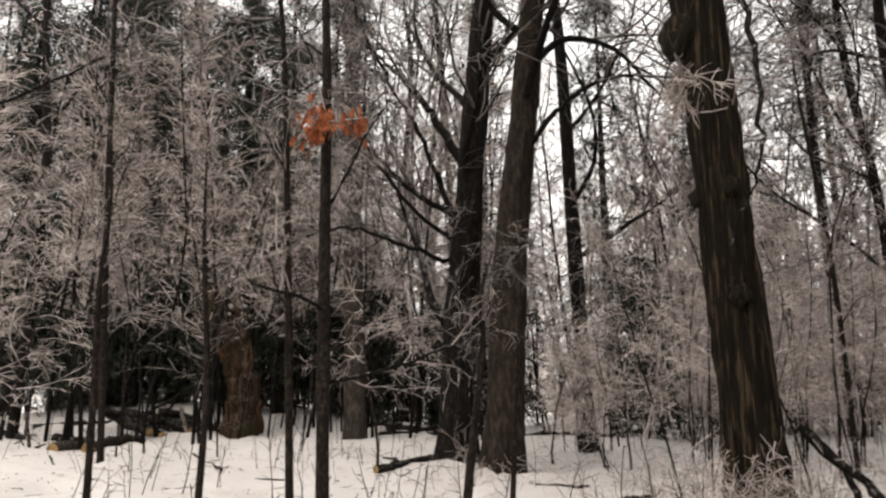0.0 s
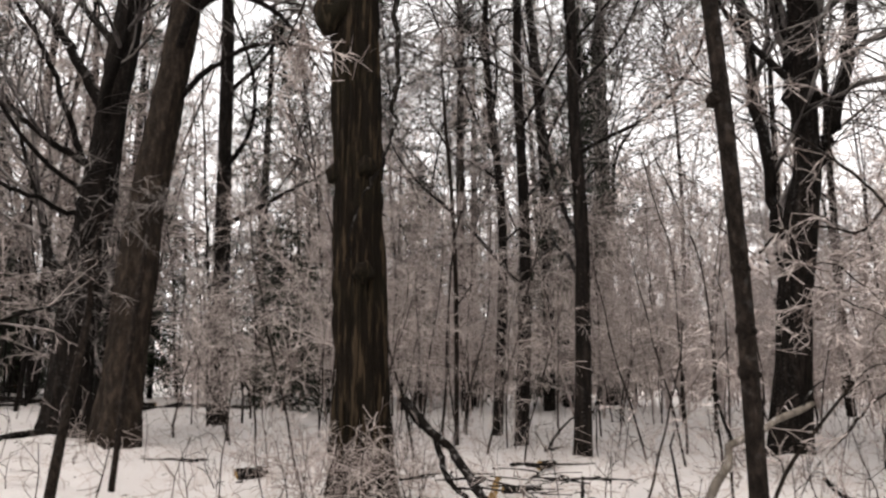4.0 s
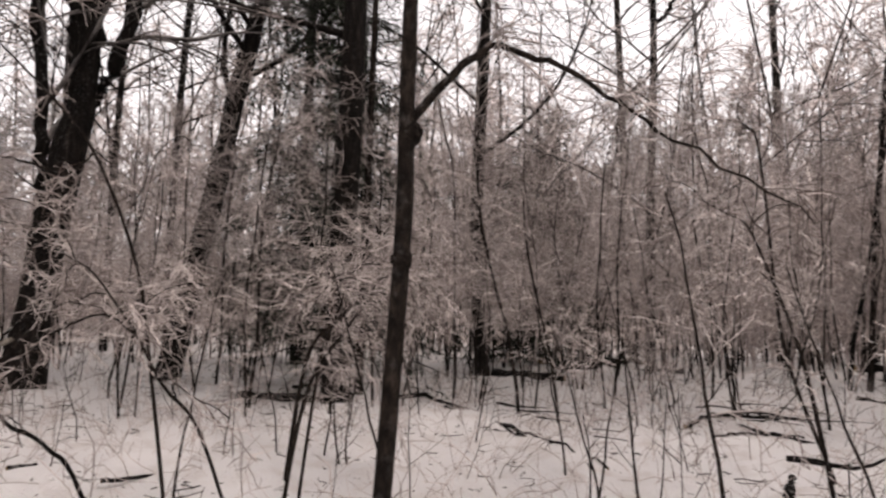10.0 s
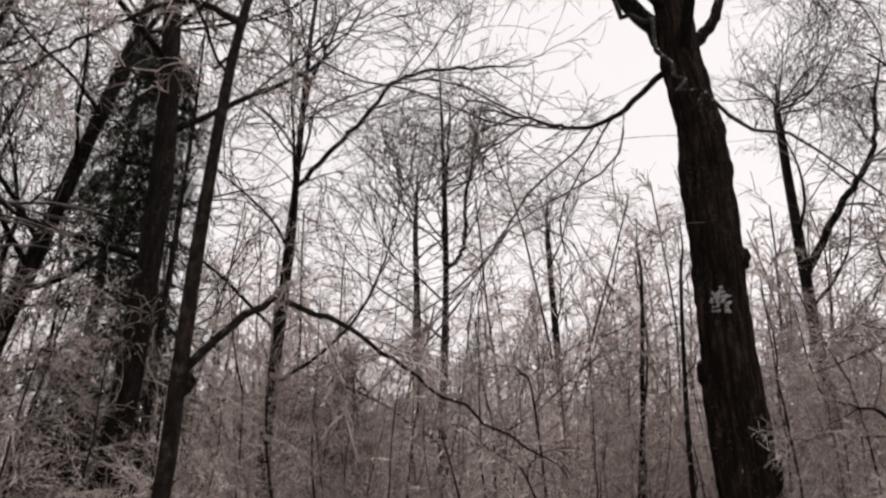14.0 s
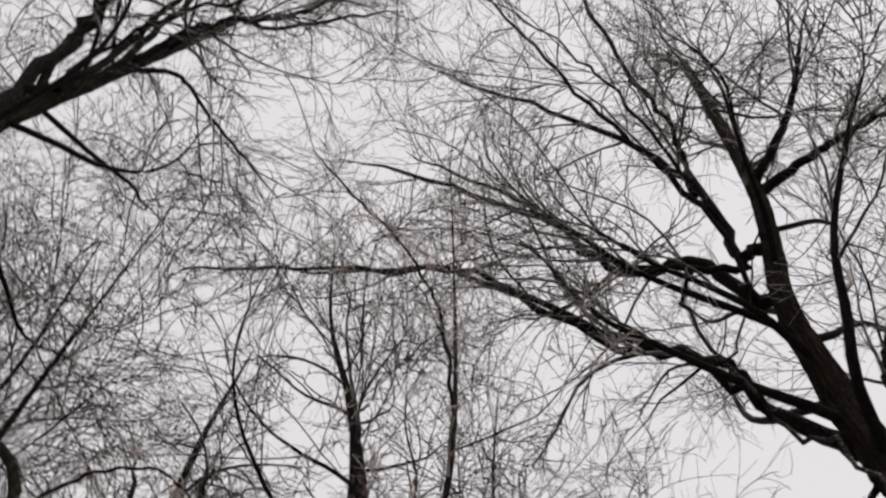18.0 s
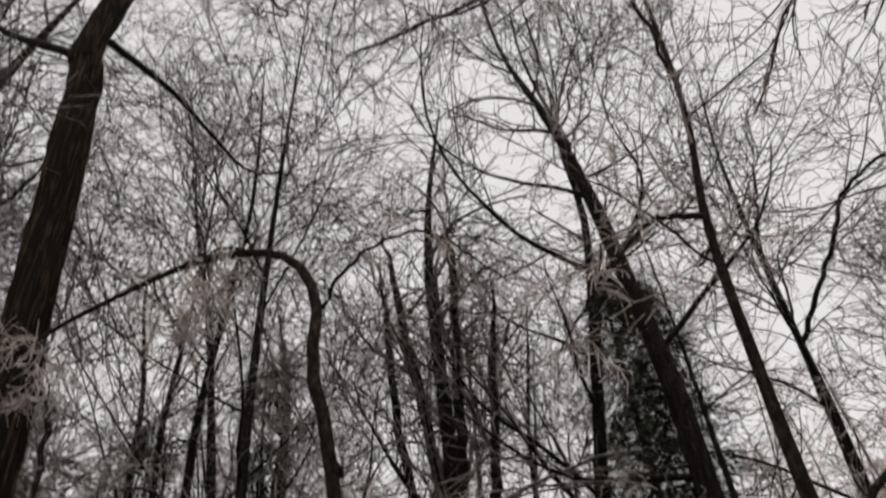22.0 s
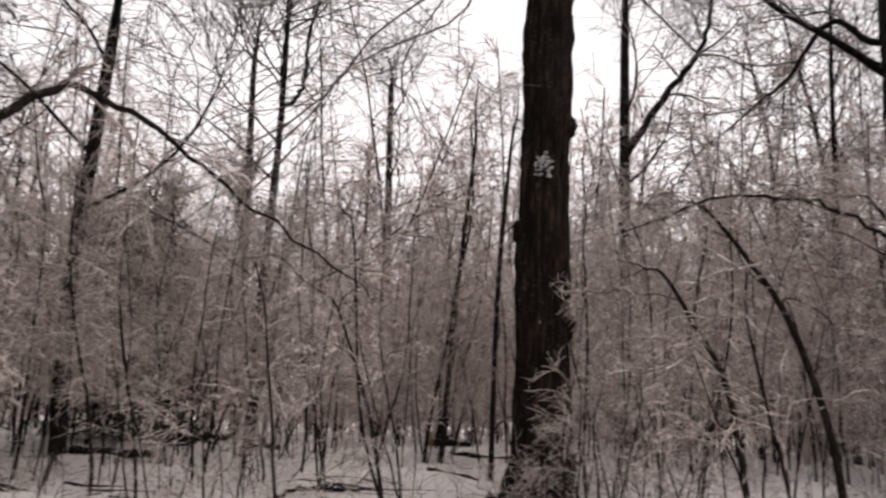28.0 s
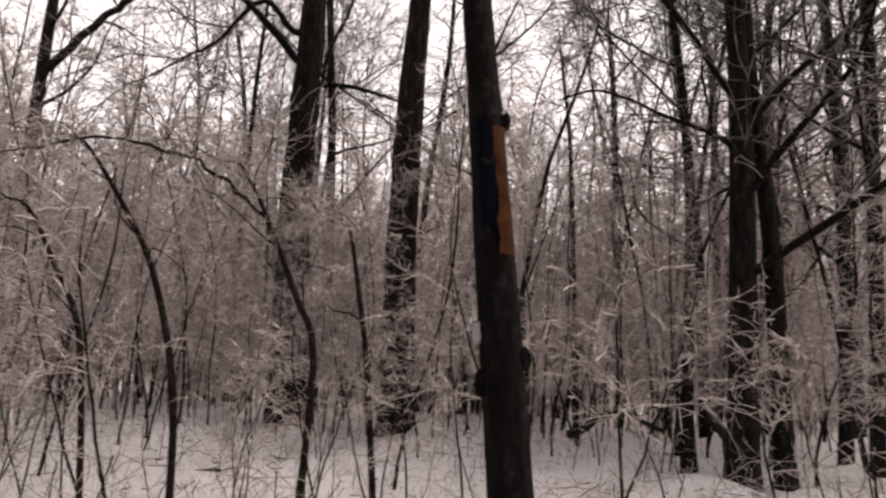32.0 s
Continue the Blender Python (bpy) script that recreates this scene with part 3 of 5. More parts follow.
def trunk_mesh(rng, line, radii, material, sides, rough):
    """A trunk with a flared foot, furrows running up it and an uneven outline."""
    k = len(line)
    tan = unit(np.gradient(line, axis=0))
    u = unit(np.cross(tan, np.array([0.0, 1.0, 0.05])))
    v = np.cross(tan, u)
    a = np.arange(sides) * 2 * np.pi / sides
    h = np.concatenate([[0], np.cumsum(np.linalg.norm(np.diff(line, axis=0), axis=1))])
    off = np.zeros((k, sides))
    for w in (2, 3, 5):
        off += 0.05 / w ** 0.5 * np.sin(w * a[None] + 0.5 * np.sin(h[:, None] * rng.uniform(0.3, 0.9)) * w + rng.uniform(0, 6.28))
    off += rough * 0.10 * np.sin(h[:, None] * rng.uniform(2, 3.5) + 2 * np.sin(a[None] + 1)) * np.sin(h[:, None] * 0.9 + a[None])
    if sides >= 20:
        for w in (9, 13, 19):
            ph = rng.uniform(0, 6.28)
            off += rough * 0.075 * np.abs(np.sin(0.5 * w * a[None] + ph + 0.8 * np.sin(h[:, None] * 1.7 + ph))) - 0.03
        off += rough * rng.normal(0, 0.022 if sides < 60 else 0.005, (k, sides))
    if sides >= 60:
        for w, amp in ((15, 0.10), (23, 0.08), (34, 0.05)):
            ph = rng.uniform(0, 6.28)
            warp = 1.1 * np.sin(h[:, None] * 1.3 + ph) + 0.5 * np.sin(h[:, None] * 4.1 + 3 * a[None] + ph) + 0.35 * np.sin(h[:, None] * 9.7 + 5 * a[None])
            cut = 0.6 + 0.4 * np.sin(h[:, None] * (5.0 + w * 0.1) + 7 * np.sin(3 * a[None] + ph))
            off += amp * cut * (2 * np.abs(np.sin(0.5 * w * a[None] + ph + warp)) ** 0.6 - 1)
        off += rng.normal(0, 0.006, (k, sides))
    off -= off.mean(axis=1, keepdims=True)
    toes = rng.uniform(0, 6.28)
    flare = np.exp(-h / (2.2 * radii[0] + 0.05))[:, None] * (0.35 + 0.35 * np.maximum(0, np.sin(5 * a[None] + toes)))
    if sides >= 60:
        flare = np.exp(-np.maximum(h - 0.2, 0) / (1.5 * radii[0] + 0.05))[:, None] * (0.30 + 0.55 * np.maximum(0, np.sin(3 * a[None] + toes) + 0.6 * np.sin(5 * a[None])))
    rr = radii[:, None] * (1 + off + flare)
    verts = (line[:, None] + rr[..., None] * (np.cos(a)[None, :, None] * u[:, None] + np.sin(a)[None, :, None] * v[:, None])).reshape(-1, 3)
    idx = np.arange(k * sides).reshape(k, sides)
    nx = np.roll(idx, -1, axis=1)
    q = np.stack([idx[:-1], nx[:-1], nx[1:], idx[1:]], -1).reshape(-1, 4)
    return raw_mesh("trunk", verts, q, material)


def jagged(rng, line, amount):
    """Small kinks along a limb."""
    out = line.copy()
    seg = np.linalg.norm(line[-1] - line[0]) / len(line)
    out[1:] += rng.normal(0, amount * seg, (len(line) - 1, 3))
    return out


def tree(key, label, material, group="forest trees", limbs=8, crown_from=0.35, reach=0.35, rough=1.0, sides=12, twigs=(6, 6), twig_mat=None,
         fine=4, name="bare_tree", small=1.0):
    """One leafless tree: trunk, main limbs (those of the plan, then grown ones) and its twigs."""
    rng = np.random.default_rng(sum(ord(c) * (i + 7) for i, c in enumerate(key)))
    radius, height, pts = SPINES[key]
    foot = np.array(pts[0])
    p = [np.array(q) - foot for q in pts]
    top = p[-1]
    if top[2] < height - 0.5:
        d = unit(p[-1] - p[-2]) * 0.5 + np.array([0, 0, 0.5])
        rest = height - top[2]
        if radius < 0.037 and height < 5:
            d = unit(p[-1] - p[-2]) * np.array([1.0, 1.0, 0.8])
            p.append(top + d * rest * 0.5)
            top, d, rest = p[-1], d * np.array([1.0, 1.0, 0.35]), rest * 0.5
        p.append(top + d * rest * 0.5 + rng.normal(0, 0.04, 3) * rest)
        p.append(p[-1] + (d + rng.normal(0, 0.12, 3)) * rest * 0.5)
    p.insert(0, p[0] - np.array([0, 0, 0.25]))
    k = 150 if sides >= 20 else 26
    if sides >= 60:
        k = 230
    line = smooth_line(p, 400)
    f = np.linspace(0, 1, k) ** (1.5 if sides >= 60 else 1.0)
    line = np.stack([np.interp(f, np.linspace(0, 1, 400), line[:, j]) for j in range(3)], 1)
    radii = radius * (1.03 - 0.25 * f - 0.70 * np.clip((f - 0.3) / 0.7, 0, 1) ** 1.3)
    root = thing(name, foot, label, "tree", group)
    part("trunk", trunk_mesh(rng, line, radii, material, sides, rough), root)
    ls, rs = [], []
    for r0, r1, lp in BOUGHS.get(key, []):
        q = [np.array(c) - foot for c in lp]
        dense = np.linspace(0, k - 1, 400)
        stems = np.concatenate([np.stack([np.interp(dense, np.arange(k), line[:, j]) for j in range(3)], 1)] + ls)
        thick = np.concatenate([np.interp(dense, np.arange(k), radii)] + rs)
        gap = np.linalg.norm(stems - q[0], axis=1)
        near = int(gap.argmin())
        r0 = min(r0, 0.8 * thick[near])
        if 0.02 < gap[near] < 2.5:
            q = [stems[near]] + q[0 if gap[near] > 0.25 else 1:]
        l = jagged(rng, smooth_line(q, 26), 0.13)
        l[0] = q[0]
        run = unit(q[-1] - q[-2]) * np.linalg.norm(q[-1] - q[0]) * (0.3 if r0 > 0.06 else 0.2)
        tail = [l[-1] + run * s + rng.normal(0, 0.05, 3) * np.linalg.norm(run) * s for s in (0.25, 0.5, 0.75, 1.0)]
        ls.append(np.concatenate([l, tail]))
        rs.append(np.concatenate([np.linspace(r0 ** 0.7, r1 ** 0.7, 26) ** (1 / 0.7), r1 * np.array([0.8, 0.6, 0.4, 0.2])]))
    if limbs:
        gl, gr = shoots(rng, line[None], radii[None], limbs, crown_from, 0.97, (height * reach * 0.55, height * reach), (35, 65) if height >= 8 else (20, 48), -0.05 if height >= 8 else 0.06, 0.065 if height >= 14 else 0.14, 18, 0.36, 0.2, 0.006)
        ls += list(gl)
        rs += list(gr)
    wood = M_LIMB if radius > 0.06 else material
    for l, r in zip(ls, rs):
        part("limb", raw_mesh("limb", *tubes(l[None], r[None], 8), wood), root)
    if not ls:
        return root
    ls.append(line[np.searchsorted(f, 0.55):])
    rs.append(radii[np.searchsorted(f, 0.55):])
    ls, rs = np.array([smooth_line(l, 16) for l in ls]), np.array([np.interp(np.linspace(0, 1, 16), np.linspace(0, 1, len(r)), r) for r in rs])
    scale = np.clip(height / 14, 0.35, 1.3)
    tall = height >= 14
    pieces = []
    own = len(BOUGHS.get(key, []))
    light = (rs[:, 0] < 0.06) & (radius > 0.2) & (np.arange(len(ls)) < own)
    hang = ls[:, -1, 2] < ls[:, 0, 2] - 2.0
    ls, rs, light = ls[~hang], rs[~hang], light[~hang]
    for sel, sc in ((~light, scale * small), (light, 0.28)):
        if not sel.any():
            continue
        if tall:
            big = radius > 0.24
            thin = 1 if big or radius < 0.1 else 0.8
            b1, r1 = shoots(rng, ls[sel], rs[sel], twigs[0], 0.34 if big else 0.2, 1.0, (1.3 * sc, (4.2 if big else 3.2) * sc), (18, 50), 0.0, 0.14, 10, 0.5, 0.35, 0.020 if big else 0.015)
            b2, r2 = shoots(rng, b1, r1, int(twigs[1] * thin), 0.12, 1.0, (0.6 * sc, 1.9 * sc), (20, 55), 0.03, 0.17, 6, 0.62, 0.5, 0.011 if big else 0.009)
            b3, r3 = shoots(rng, b2, r2, fine if big else fine - 1, 0.1, 1.0, (0.25 * sc, 0.9 * sc), (20, 58), 0.07, 0.18, 4, 0.75, 0.6, 0.0068)
            pieces += [tubes(b1, r1, 5), tubes(b2, r2, 3), tubes(b3, r3, 3) if big else ribbons(b3, r3 * 1.25, rng)]
        else:
            b1, r1 = shoots(rng, ls[sel], rs[sel], twigs[0], 0.12, 1.0, (0.6 * sc, 1.9 * sc), (35, 72), 0.05, 0.13, 9, 0.45, 0.4, 0.0050, 0.6)
            b2, r2 = shoots(rng, b1, r1, twigs[1], 0.1, 1.0, (0.25 * sc, 0.85 * sc), (28, 64), 0.08, 0.18, 5, 0.7, 0.55, 0.0038, 0.7)
            b3, r3 = shoots(rng, b2, r2, fine + 1, 0.05, 1.0, (0.06, 0.2), (35, 80), 0.14, 0.22, 3, 0.9, 0.7, 0.0034)
            pieces += [tubes(b1, np.minimum(r1, 0.012), 4), tubes(b2, np.minimum(r2, 0.006), 3), ribbons(b3, np.minimum(r3, 0.0036), rng)]
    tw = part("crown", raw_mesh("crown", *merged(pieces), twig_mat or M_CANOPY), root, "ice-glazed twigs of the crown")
    tw["kind"] = "stuff"
    return root


DARK = "dark wet trunk of a bare tree with iced twigs"
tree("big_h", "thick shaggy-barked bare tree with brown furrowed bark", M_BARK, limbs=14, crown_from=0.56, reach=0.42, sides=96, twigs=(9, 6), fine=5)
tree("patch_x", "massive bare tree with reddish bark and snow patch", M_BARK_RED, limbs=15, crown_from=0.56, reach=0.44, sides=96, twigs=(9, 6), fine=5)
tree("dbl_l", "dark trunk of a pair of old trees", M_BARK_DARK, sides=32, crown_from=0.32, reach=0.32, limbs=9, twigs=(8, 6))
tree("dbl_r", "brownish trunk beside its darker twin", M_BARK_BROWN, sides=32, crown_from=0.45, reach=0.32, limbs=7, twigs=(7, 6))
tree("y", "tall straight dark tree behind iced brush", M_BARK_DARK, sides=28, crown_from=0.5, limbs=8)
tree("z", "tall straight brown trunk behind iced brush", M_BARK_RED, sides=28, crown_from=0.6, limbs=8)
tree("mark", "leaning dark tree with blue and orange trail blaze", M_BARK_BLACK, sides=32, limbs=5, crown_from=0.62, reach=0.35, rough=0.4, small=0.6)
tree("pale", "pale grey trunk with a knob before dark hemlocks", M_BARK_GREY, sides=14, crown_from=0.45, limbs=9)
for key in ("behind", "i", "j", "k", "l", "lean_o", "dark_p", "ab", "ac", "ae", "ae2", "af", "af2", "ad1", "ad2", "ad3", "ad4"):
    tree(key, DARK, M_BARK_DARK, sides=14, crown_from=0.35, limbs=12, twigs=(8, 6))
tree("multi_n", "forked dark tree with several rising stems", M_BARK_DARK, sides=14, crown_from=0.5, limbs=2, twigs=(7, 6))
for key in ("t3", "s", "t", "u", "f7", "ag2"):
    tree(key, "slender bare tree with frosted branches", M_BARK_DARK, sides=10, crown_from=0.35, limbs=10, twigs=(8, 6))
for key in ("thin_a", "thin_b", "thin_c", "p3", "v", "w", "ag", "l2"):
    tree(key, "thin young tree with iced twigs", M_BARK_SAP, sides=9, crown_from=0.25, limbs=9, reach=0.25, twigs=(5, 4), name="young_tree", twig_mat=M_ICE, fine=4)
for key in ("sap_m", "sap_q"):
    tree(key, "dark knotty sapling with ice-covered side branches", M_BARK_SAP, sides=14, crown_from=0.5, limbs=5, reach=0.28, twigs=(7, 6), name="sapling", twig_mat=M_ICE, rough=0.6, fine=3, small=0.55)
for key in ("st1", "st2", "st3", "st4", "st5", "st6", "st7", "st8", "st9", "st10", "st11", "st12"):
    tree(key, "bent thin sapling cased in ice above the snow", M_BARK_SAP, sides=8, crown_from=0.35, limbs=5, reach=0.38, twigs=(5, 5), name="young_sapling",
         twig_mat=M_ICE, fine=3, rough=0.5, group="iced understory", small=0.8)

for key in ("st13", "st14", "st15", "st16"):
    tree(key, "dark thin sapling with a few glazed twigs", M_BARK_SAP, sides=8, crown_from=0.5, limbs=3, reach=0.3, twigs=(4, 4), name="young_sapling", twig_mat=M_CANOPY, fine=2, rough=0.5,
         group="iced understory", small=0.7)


def wood_beyond():
    """More bare trees of a few builds, standing among and behind the others."""
    made = []
    for i, (h, r) in enumerate(((20, 0.13), (17, 0.10), (22, 0.15), (15, 0.08))):
        rng = np.random.default_rng(70 + i)
        SPINES["wood"] = (r, h, [(0, 0, 0), (rng.normal(0, 0.2), rng.normal(0, 0.2), h * 0.3), (rng.normal(0, 0.5), rng.normal(0, 0.5), h * 0.6)])
        made.append(tree("wood", "tall bare tree with a fine frosted crown", M_BARK_DARK, sides=10, crown_from=0.3 + 0.05 * i, limbs=13, reach=0.34, twigs=(6, 5), fine=4))
    del SPINES["wood"]
    taken = [p[2][0][:2] for p in SPINES.values()]
    rng = np.random.default_rng(21)
    n = 0
    spots = [(12, 17.2), (15, 15.5), (10.8, 19.5), (17.5, 14.2), (-9.6, 15.2), (21.5, 10.2), (24.0, 8.4), (19.2, 11.8), (-5.5, -1.5), (-8.6, 6.4), (-5.6, 1.8), (-1.5, -6.2), (-3.6, -4.6), (-7.0, 5.8)]
    while n < 40:
        az, d = radians(rng.uniform(-45, 190)), rng.uniform(20, 38)
        x, y = d * np.sin(az), d * np.cos(az)
        if n >= 26:
            x, y = spots[n - 26]
        elif radians(78) < az < radians(128) or any(np.hypot(x - a, y - b) < 1.6 for a, b in taken):
            continue
        taken.append((x, y))
        m = pose(x, y, float(ground_z(x, y)), 0, 0, rng.uniform(0, 360)) @ Matrix.Scale(rng.uniform(0.85, 1.1) if n < 34 else 1.15, 4)
        if n < 4:
            made[n].matrix_basis = m
        else:
            copy_thing(made[n % 4], m).scale = m.to_scale()
        n += 1


wood_beyond()


# ---- hemlocks ----
def conifer_mesh(rng, height, spread, fine=1.0):
    line = np.stack([0.05 * np.sin(np.linspace(0, 3, 20)), 0.05 * np.cos(np.linspace(0, 4, 20)), np.linspace(-0.2, height, 20)], -1)
    rad = np.linspace(height * 0.014, 0.015, 20)
    m = int(height * 11 * fine if height > 6 else height * 17)
    t = np.sort(rng.uniform(0.075 if height > 6 else 0.05, 0.98, m) ** 1.1)
    az = rng.uniform(0, 6.28, m)
    ln = spread * (1.05 - t) ** 0.8 * rng.uniform(0.6, 1.1, m)
    s = np.linspace(0, 1, 6)[None]
    x = np.sin(az)[:, None] * ln[:, None] * s
    y = np.cos(az)[:, None] * ln[:, None] * s
    z = (t * height)[:, None] + ln[:, None] * (0.15 * s - 0.45 * s ** 2)
    br = np.stack([x, y, z], -1)
    brr = np.linspace(0.02, 0.006, 6)[None] * np.ones((m, 1))
    sp, spr = shoots(rng, br, brr, 10, 0.08, 1.0, (0.3, 0.8), (35, 65), 0.22, 0.1, 2, 0.6, 0.5, 0.005)
    nd, ndr = shoots(rng, sp, spr, int(8 * fine), 0.0, 1.0, (0.14 / fine, 0.30 / fine), (25, 65), 0.3, 0.1, 2, 1.0, 0.6, 0.009)
    d = nd[:, 1] - nd[:, 0]
    side = unit(np.cross(d, np.array([0, 0, 1.0]) + rng.normal(0, 0.5, d.shape))) * rng.uniform(0.012, 0.024, (len(d), 1)) / fine
    v = np.stack([nd[:, 0], nd[:, 0] + d * 0.55 + side, nd[:, 1], nd[:, 0] + d * 0.55 - side], 1).reshape(-1, 3)
    q = np.arange(len(v)).reshape(-1, 4)
    return (raw_mesh("trunk", *tubes(line[None], rad[None], 8), M_BARK_DARK), raw_mesh("bough_frame", *merged([tubes(br[:, ::2], brr[:, ::2], 3), ribbons(sp, spr, rng)]), M_LIMB),
            raw_mesh("foliage", v, q, M_NEEDLE, False))


def conifers():
    kinds = []
    for i, (h, s) in enumerate(((16, 3.6), (9, 2.6), (5.5, 2.1))):
        kinds.append(conifer_mesh(np.random.default_rng(40 + i), h, s))
    spots = [(-8.5, 19, 0), (-6, 23, 0), (-3.2, 20, 0), (-11.5, 17, 1), (-13, 22, 0), (3.5, 21, 1), (-9.5, 26, 0), 
             (-4.6, 26, 0), (6.5, 26, 0), (9.5, 25, 1), (5.4, 19.0, 2), (-15, 14, 1), (-1.6, 18.5, 2), (-7.2, 16.5, 2), (19.0, 1.75, 2), (15.7, 6.5, 0), (13, 23, 0), (-10.5, 13.5, 2), (10.5, 27, 0), (-5.2, 20.5, 1), (-2.0, 21.5, 1), (1.6, 20.5, 1), (-7.6, 21, 1), (-10.2, 18.2, 1), (-12.6, 18.5, 0), (-16.5, 25, 0), (-7.8, 30, 0), (2.4, 28, 0),
             (-9.4, 19.9, 2), (-8.0, 19.4, 2), (-6.6, 20.6, 2), (-5.6, 19.4, 2), (-4.2, 20.2, 2), (-3.4, 19.0, 2), (-2.2, 19.9, 2), (-0.8, 20.6, 2), (0.4, 19.6, 2), (1.4, 21.4, 2),
             (-10.8, 20.6, 2), (-12.0, 19.2, 2), (-11.2, 16.9, 2), (3.0, 19.8, 2)]
    spots += [(-7.0, 24.5, 0), (-11.0, 23.5, 0), (-9.0, 22.6, 0), (-4.9, 23.2, 0), (-14.5, 20.0, 0), (-2.6, 24.4, 0), (-12.5, 25.5, 0), (-6.4, 27.5, 0), (-8.4, 27.2, 0), (-10.4, 28.5, 0), (-14.2, 27.5, 0), (-16.8, 23.5, 0), (-12.2, 31, 0), (10.4, 21.6, 1), (12.8, 17.0, 1), (14.6, 19.0, 0)]
    for n, (x, y, k) in enumerate(spots):
        y = 27.6 + 0.4 * (y - 18) if x < 4 and y < 26 else y
        root = thing("hemlock", (x, y, float(ground_z(x, y))), "dark green hemlock with frosted drooping boughs", "conifer", "hemlocks")
        root.rotation_euler.z = n * 1.9
        sc = (0.85 + 0.07 * (n % 5)) * (1.12 if x < 4 and k == 0 else 1.0)
        root.scale = (sc, sc, sc)
        for nm, me in zip(("trunk", "bough_frame", "foliage"), kinds[k]):
            part(nm, me, root)
    r, h, pts = SPINES["conif_p"]
    root = thing("hemlock", pts[0], "dark hemlock close beside a thick trunk", "conifer", "hemlocks")
    for nm, me in zip(("trunk", "bough_frame", "foliage"), conifer_mesh(np.random.default_rng(47), 10.5, 2.4, 2.3)):
        part(nm, me, root)


conifers()


# ---- understory ----
def shrub_parts(rng, height, stems, lean, dense):
    """Slim crooked stems, bare near the snow, with fine level twigs that sag under their ice."""
    base = np.zeros((stems, 3))
    base[:, :2] = rng.normal(0, 0.16, (stems, 2))
    k = 14
    line = np.empty((stems, k, 3))
    d = unit(np.concatenate([rng.normal(0, lean, (stems, 2)), np.ones((stems, 1))], 1))
    hs = rng.uniform(0.65, 1.1, stems) * height
    line[:, 0] = base - np.array([0, 0, 0.1])
    for s in range(1, k):
        d = unit(d + rng.normal(0, 0.075, (stems, 3)) + np.array([0, 0, 0.05]))
        line[:, s] = line[:, s - 1] + d * (hs / (k - 1))[:, None]
    rad = (0.005 + 0.0036 * hs)[:, None] * np.linspace(1, 0.35, k)[None]
    b1, r1 = shoots(rng, line, rad, dense[0], dense[3], 1.0, (0.14 * height, 0.32 * height), (40, 80), 0.045, 0.12, 8, 0.55, 0.5, 0.0046, 0.55)
    b2, r2 = shoots(rng, b1, r1, dense[1], 0.1, 1.0, (0.18, 0.55), (28, 66), 0.07, 0.17, 5, 0.8, 0.6, 0.0038, 0.6)
    b3, r3 = shoots(rng, b2, r2, dense[2], 0.1, 1.0, (0.05, 0.2), (30, 75), 0.12, 0.2, 3, 0.9, 0.7, 0.0035)
    out = [("stem", raw_mesh("stem", *tubes(line[i:i + 1], rad[i:i + 1], 6), M_BARK_SAP)) for i in range(stems)]
    return out + [("crown", raw_mesh("crown", *merged([tubes(b1, r1, 3), tubes(b2, r2, 3), ribbons(b3, r3, rng)]), M_ICE))]


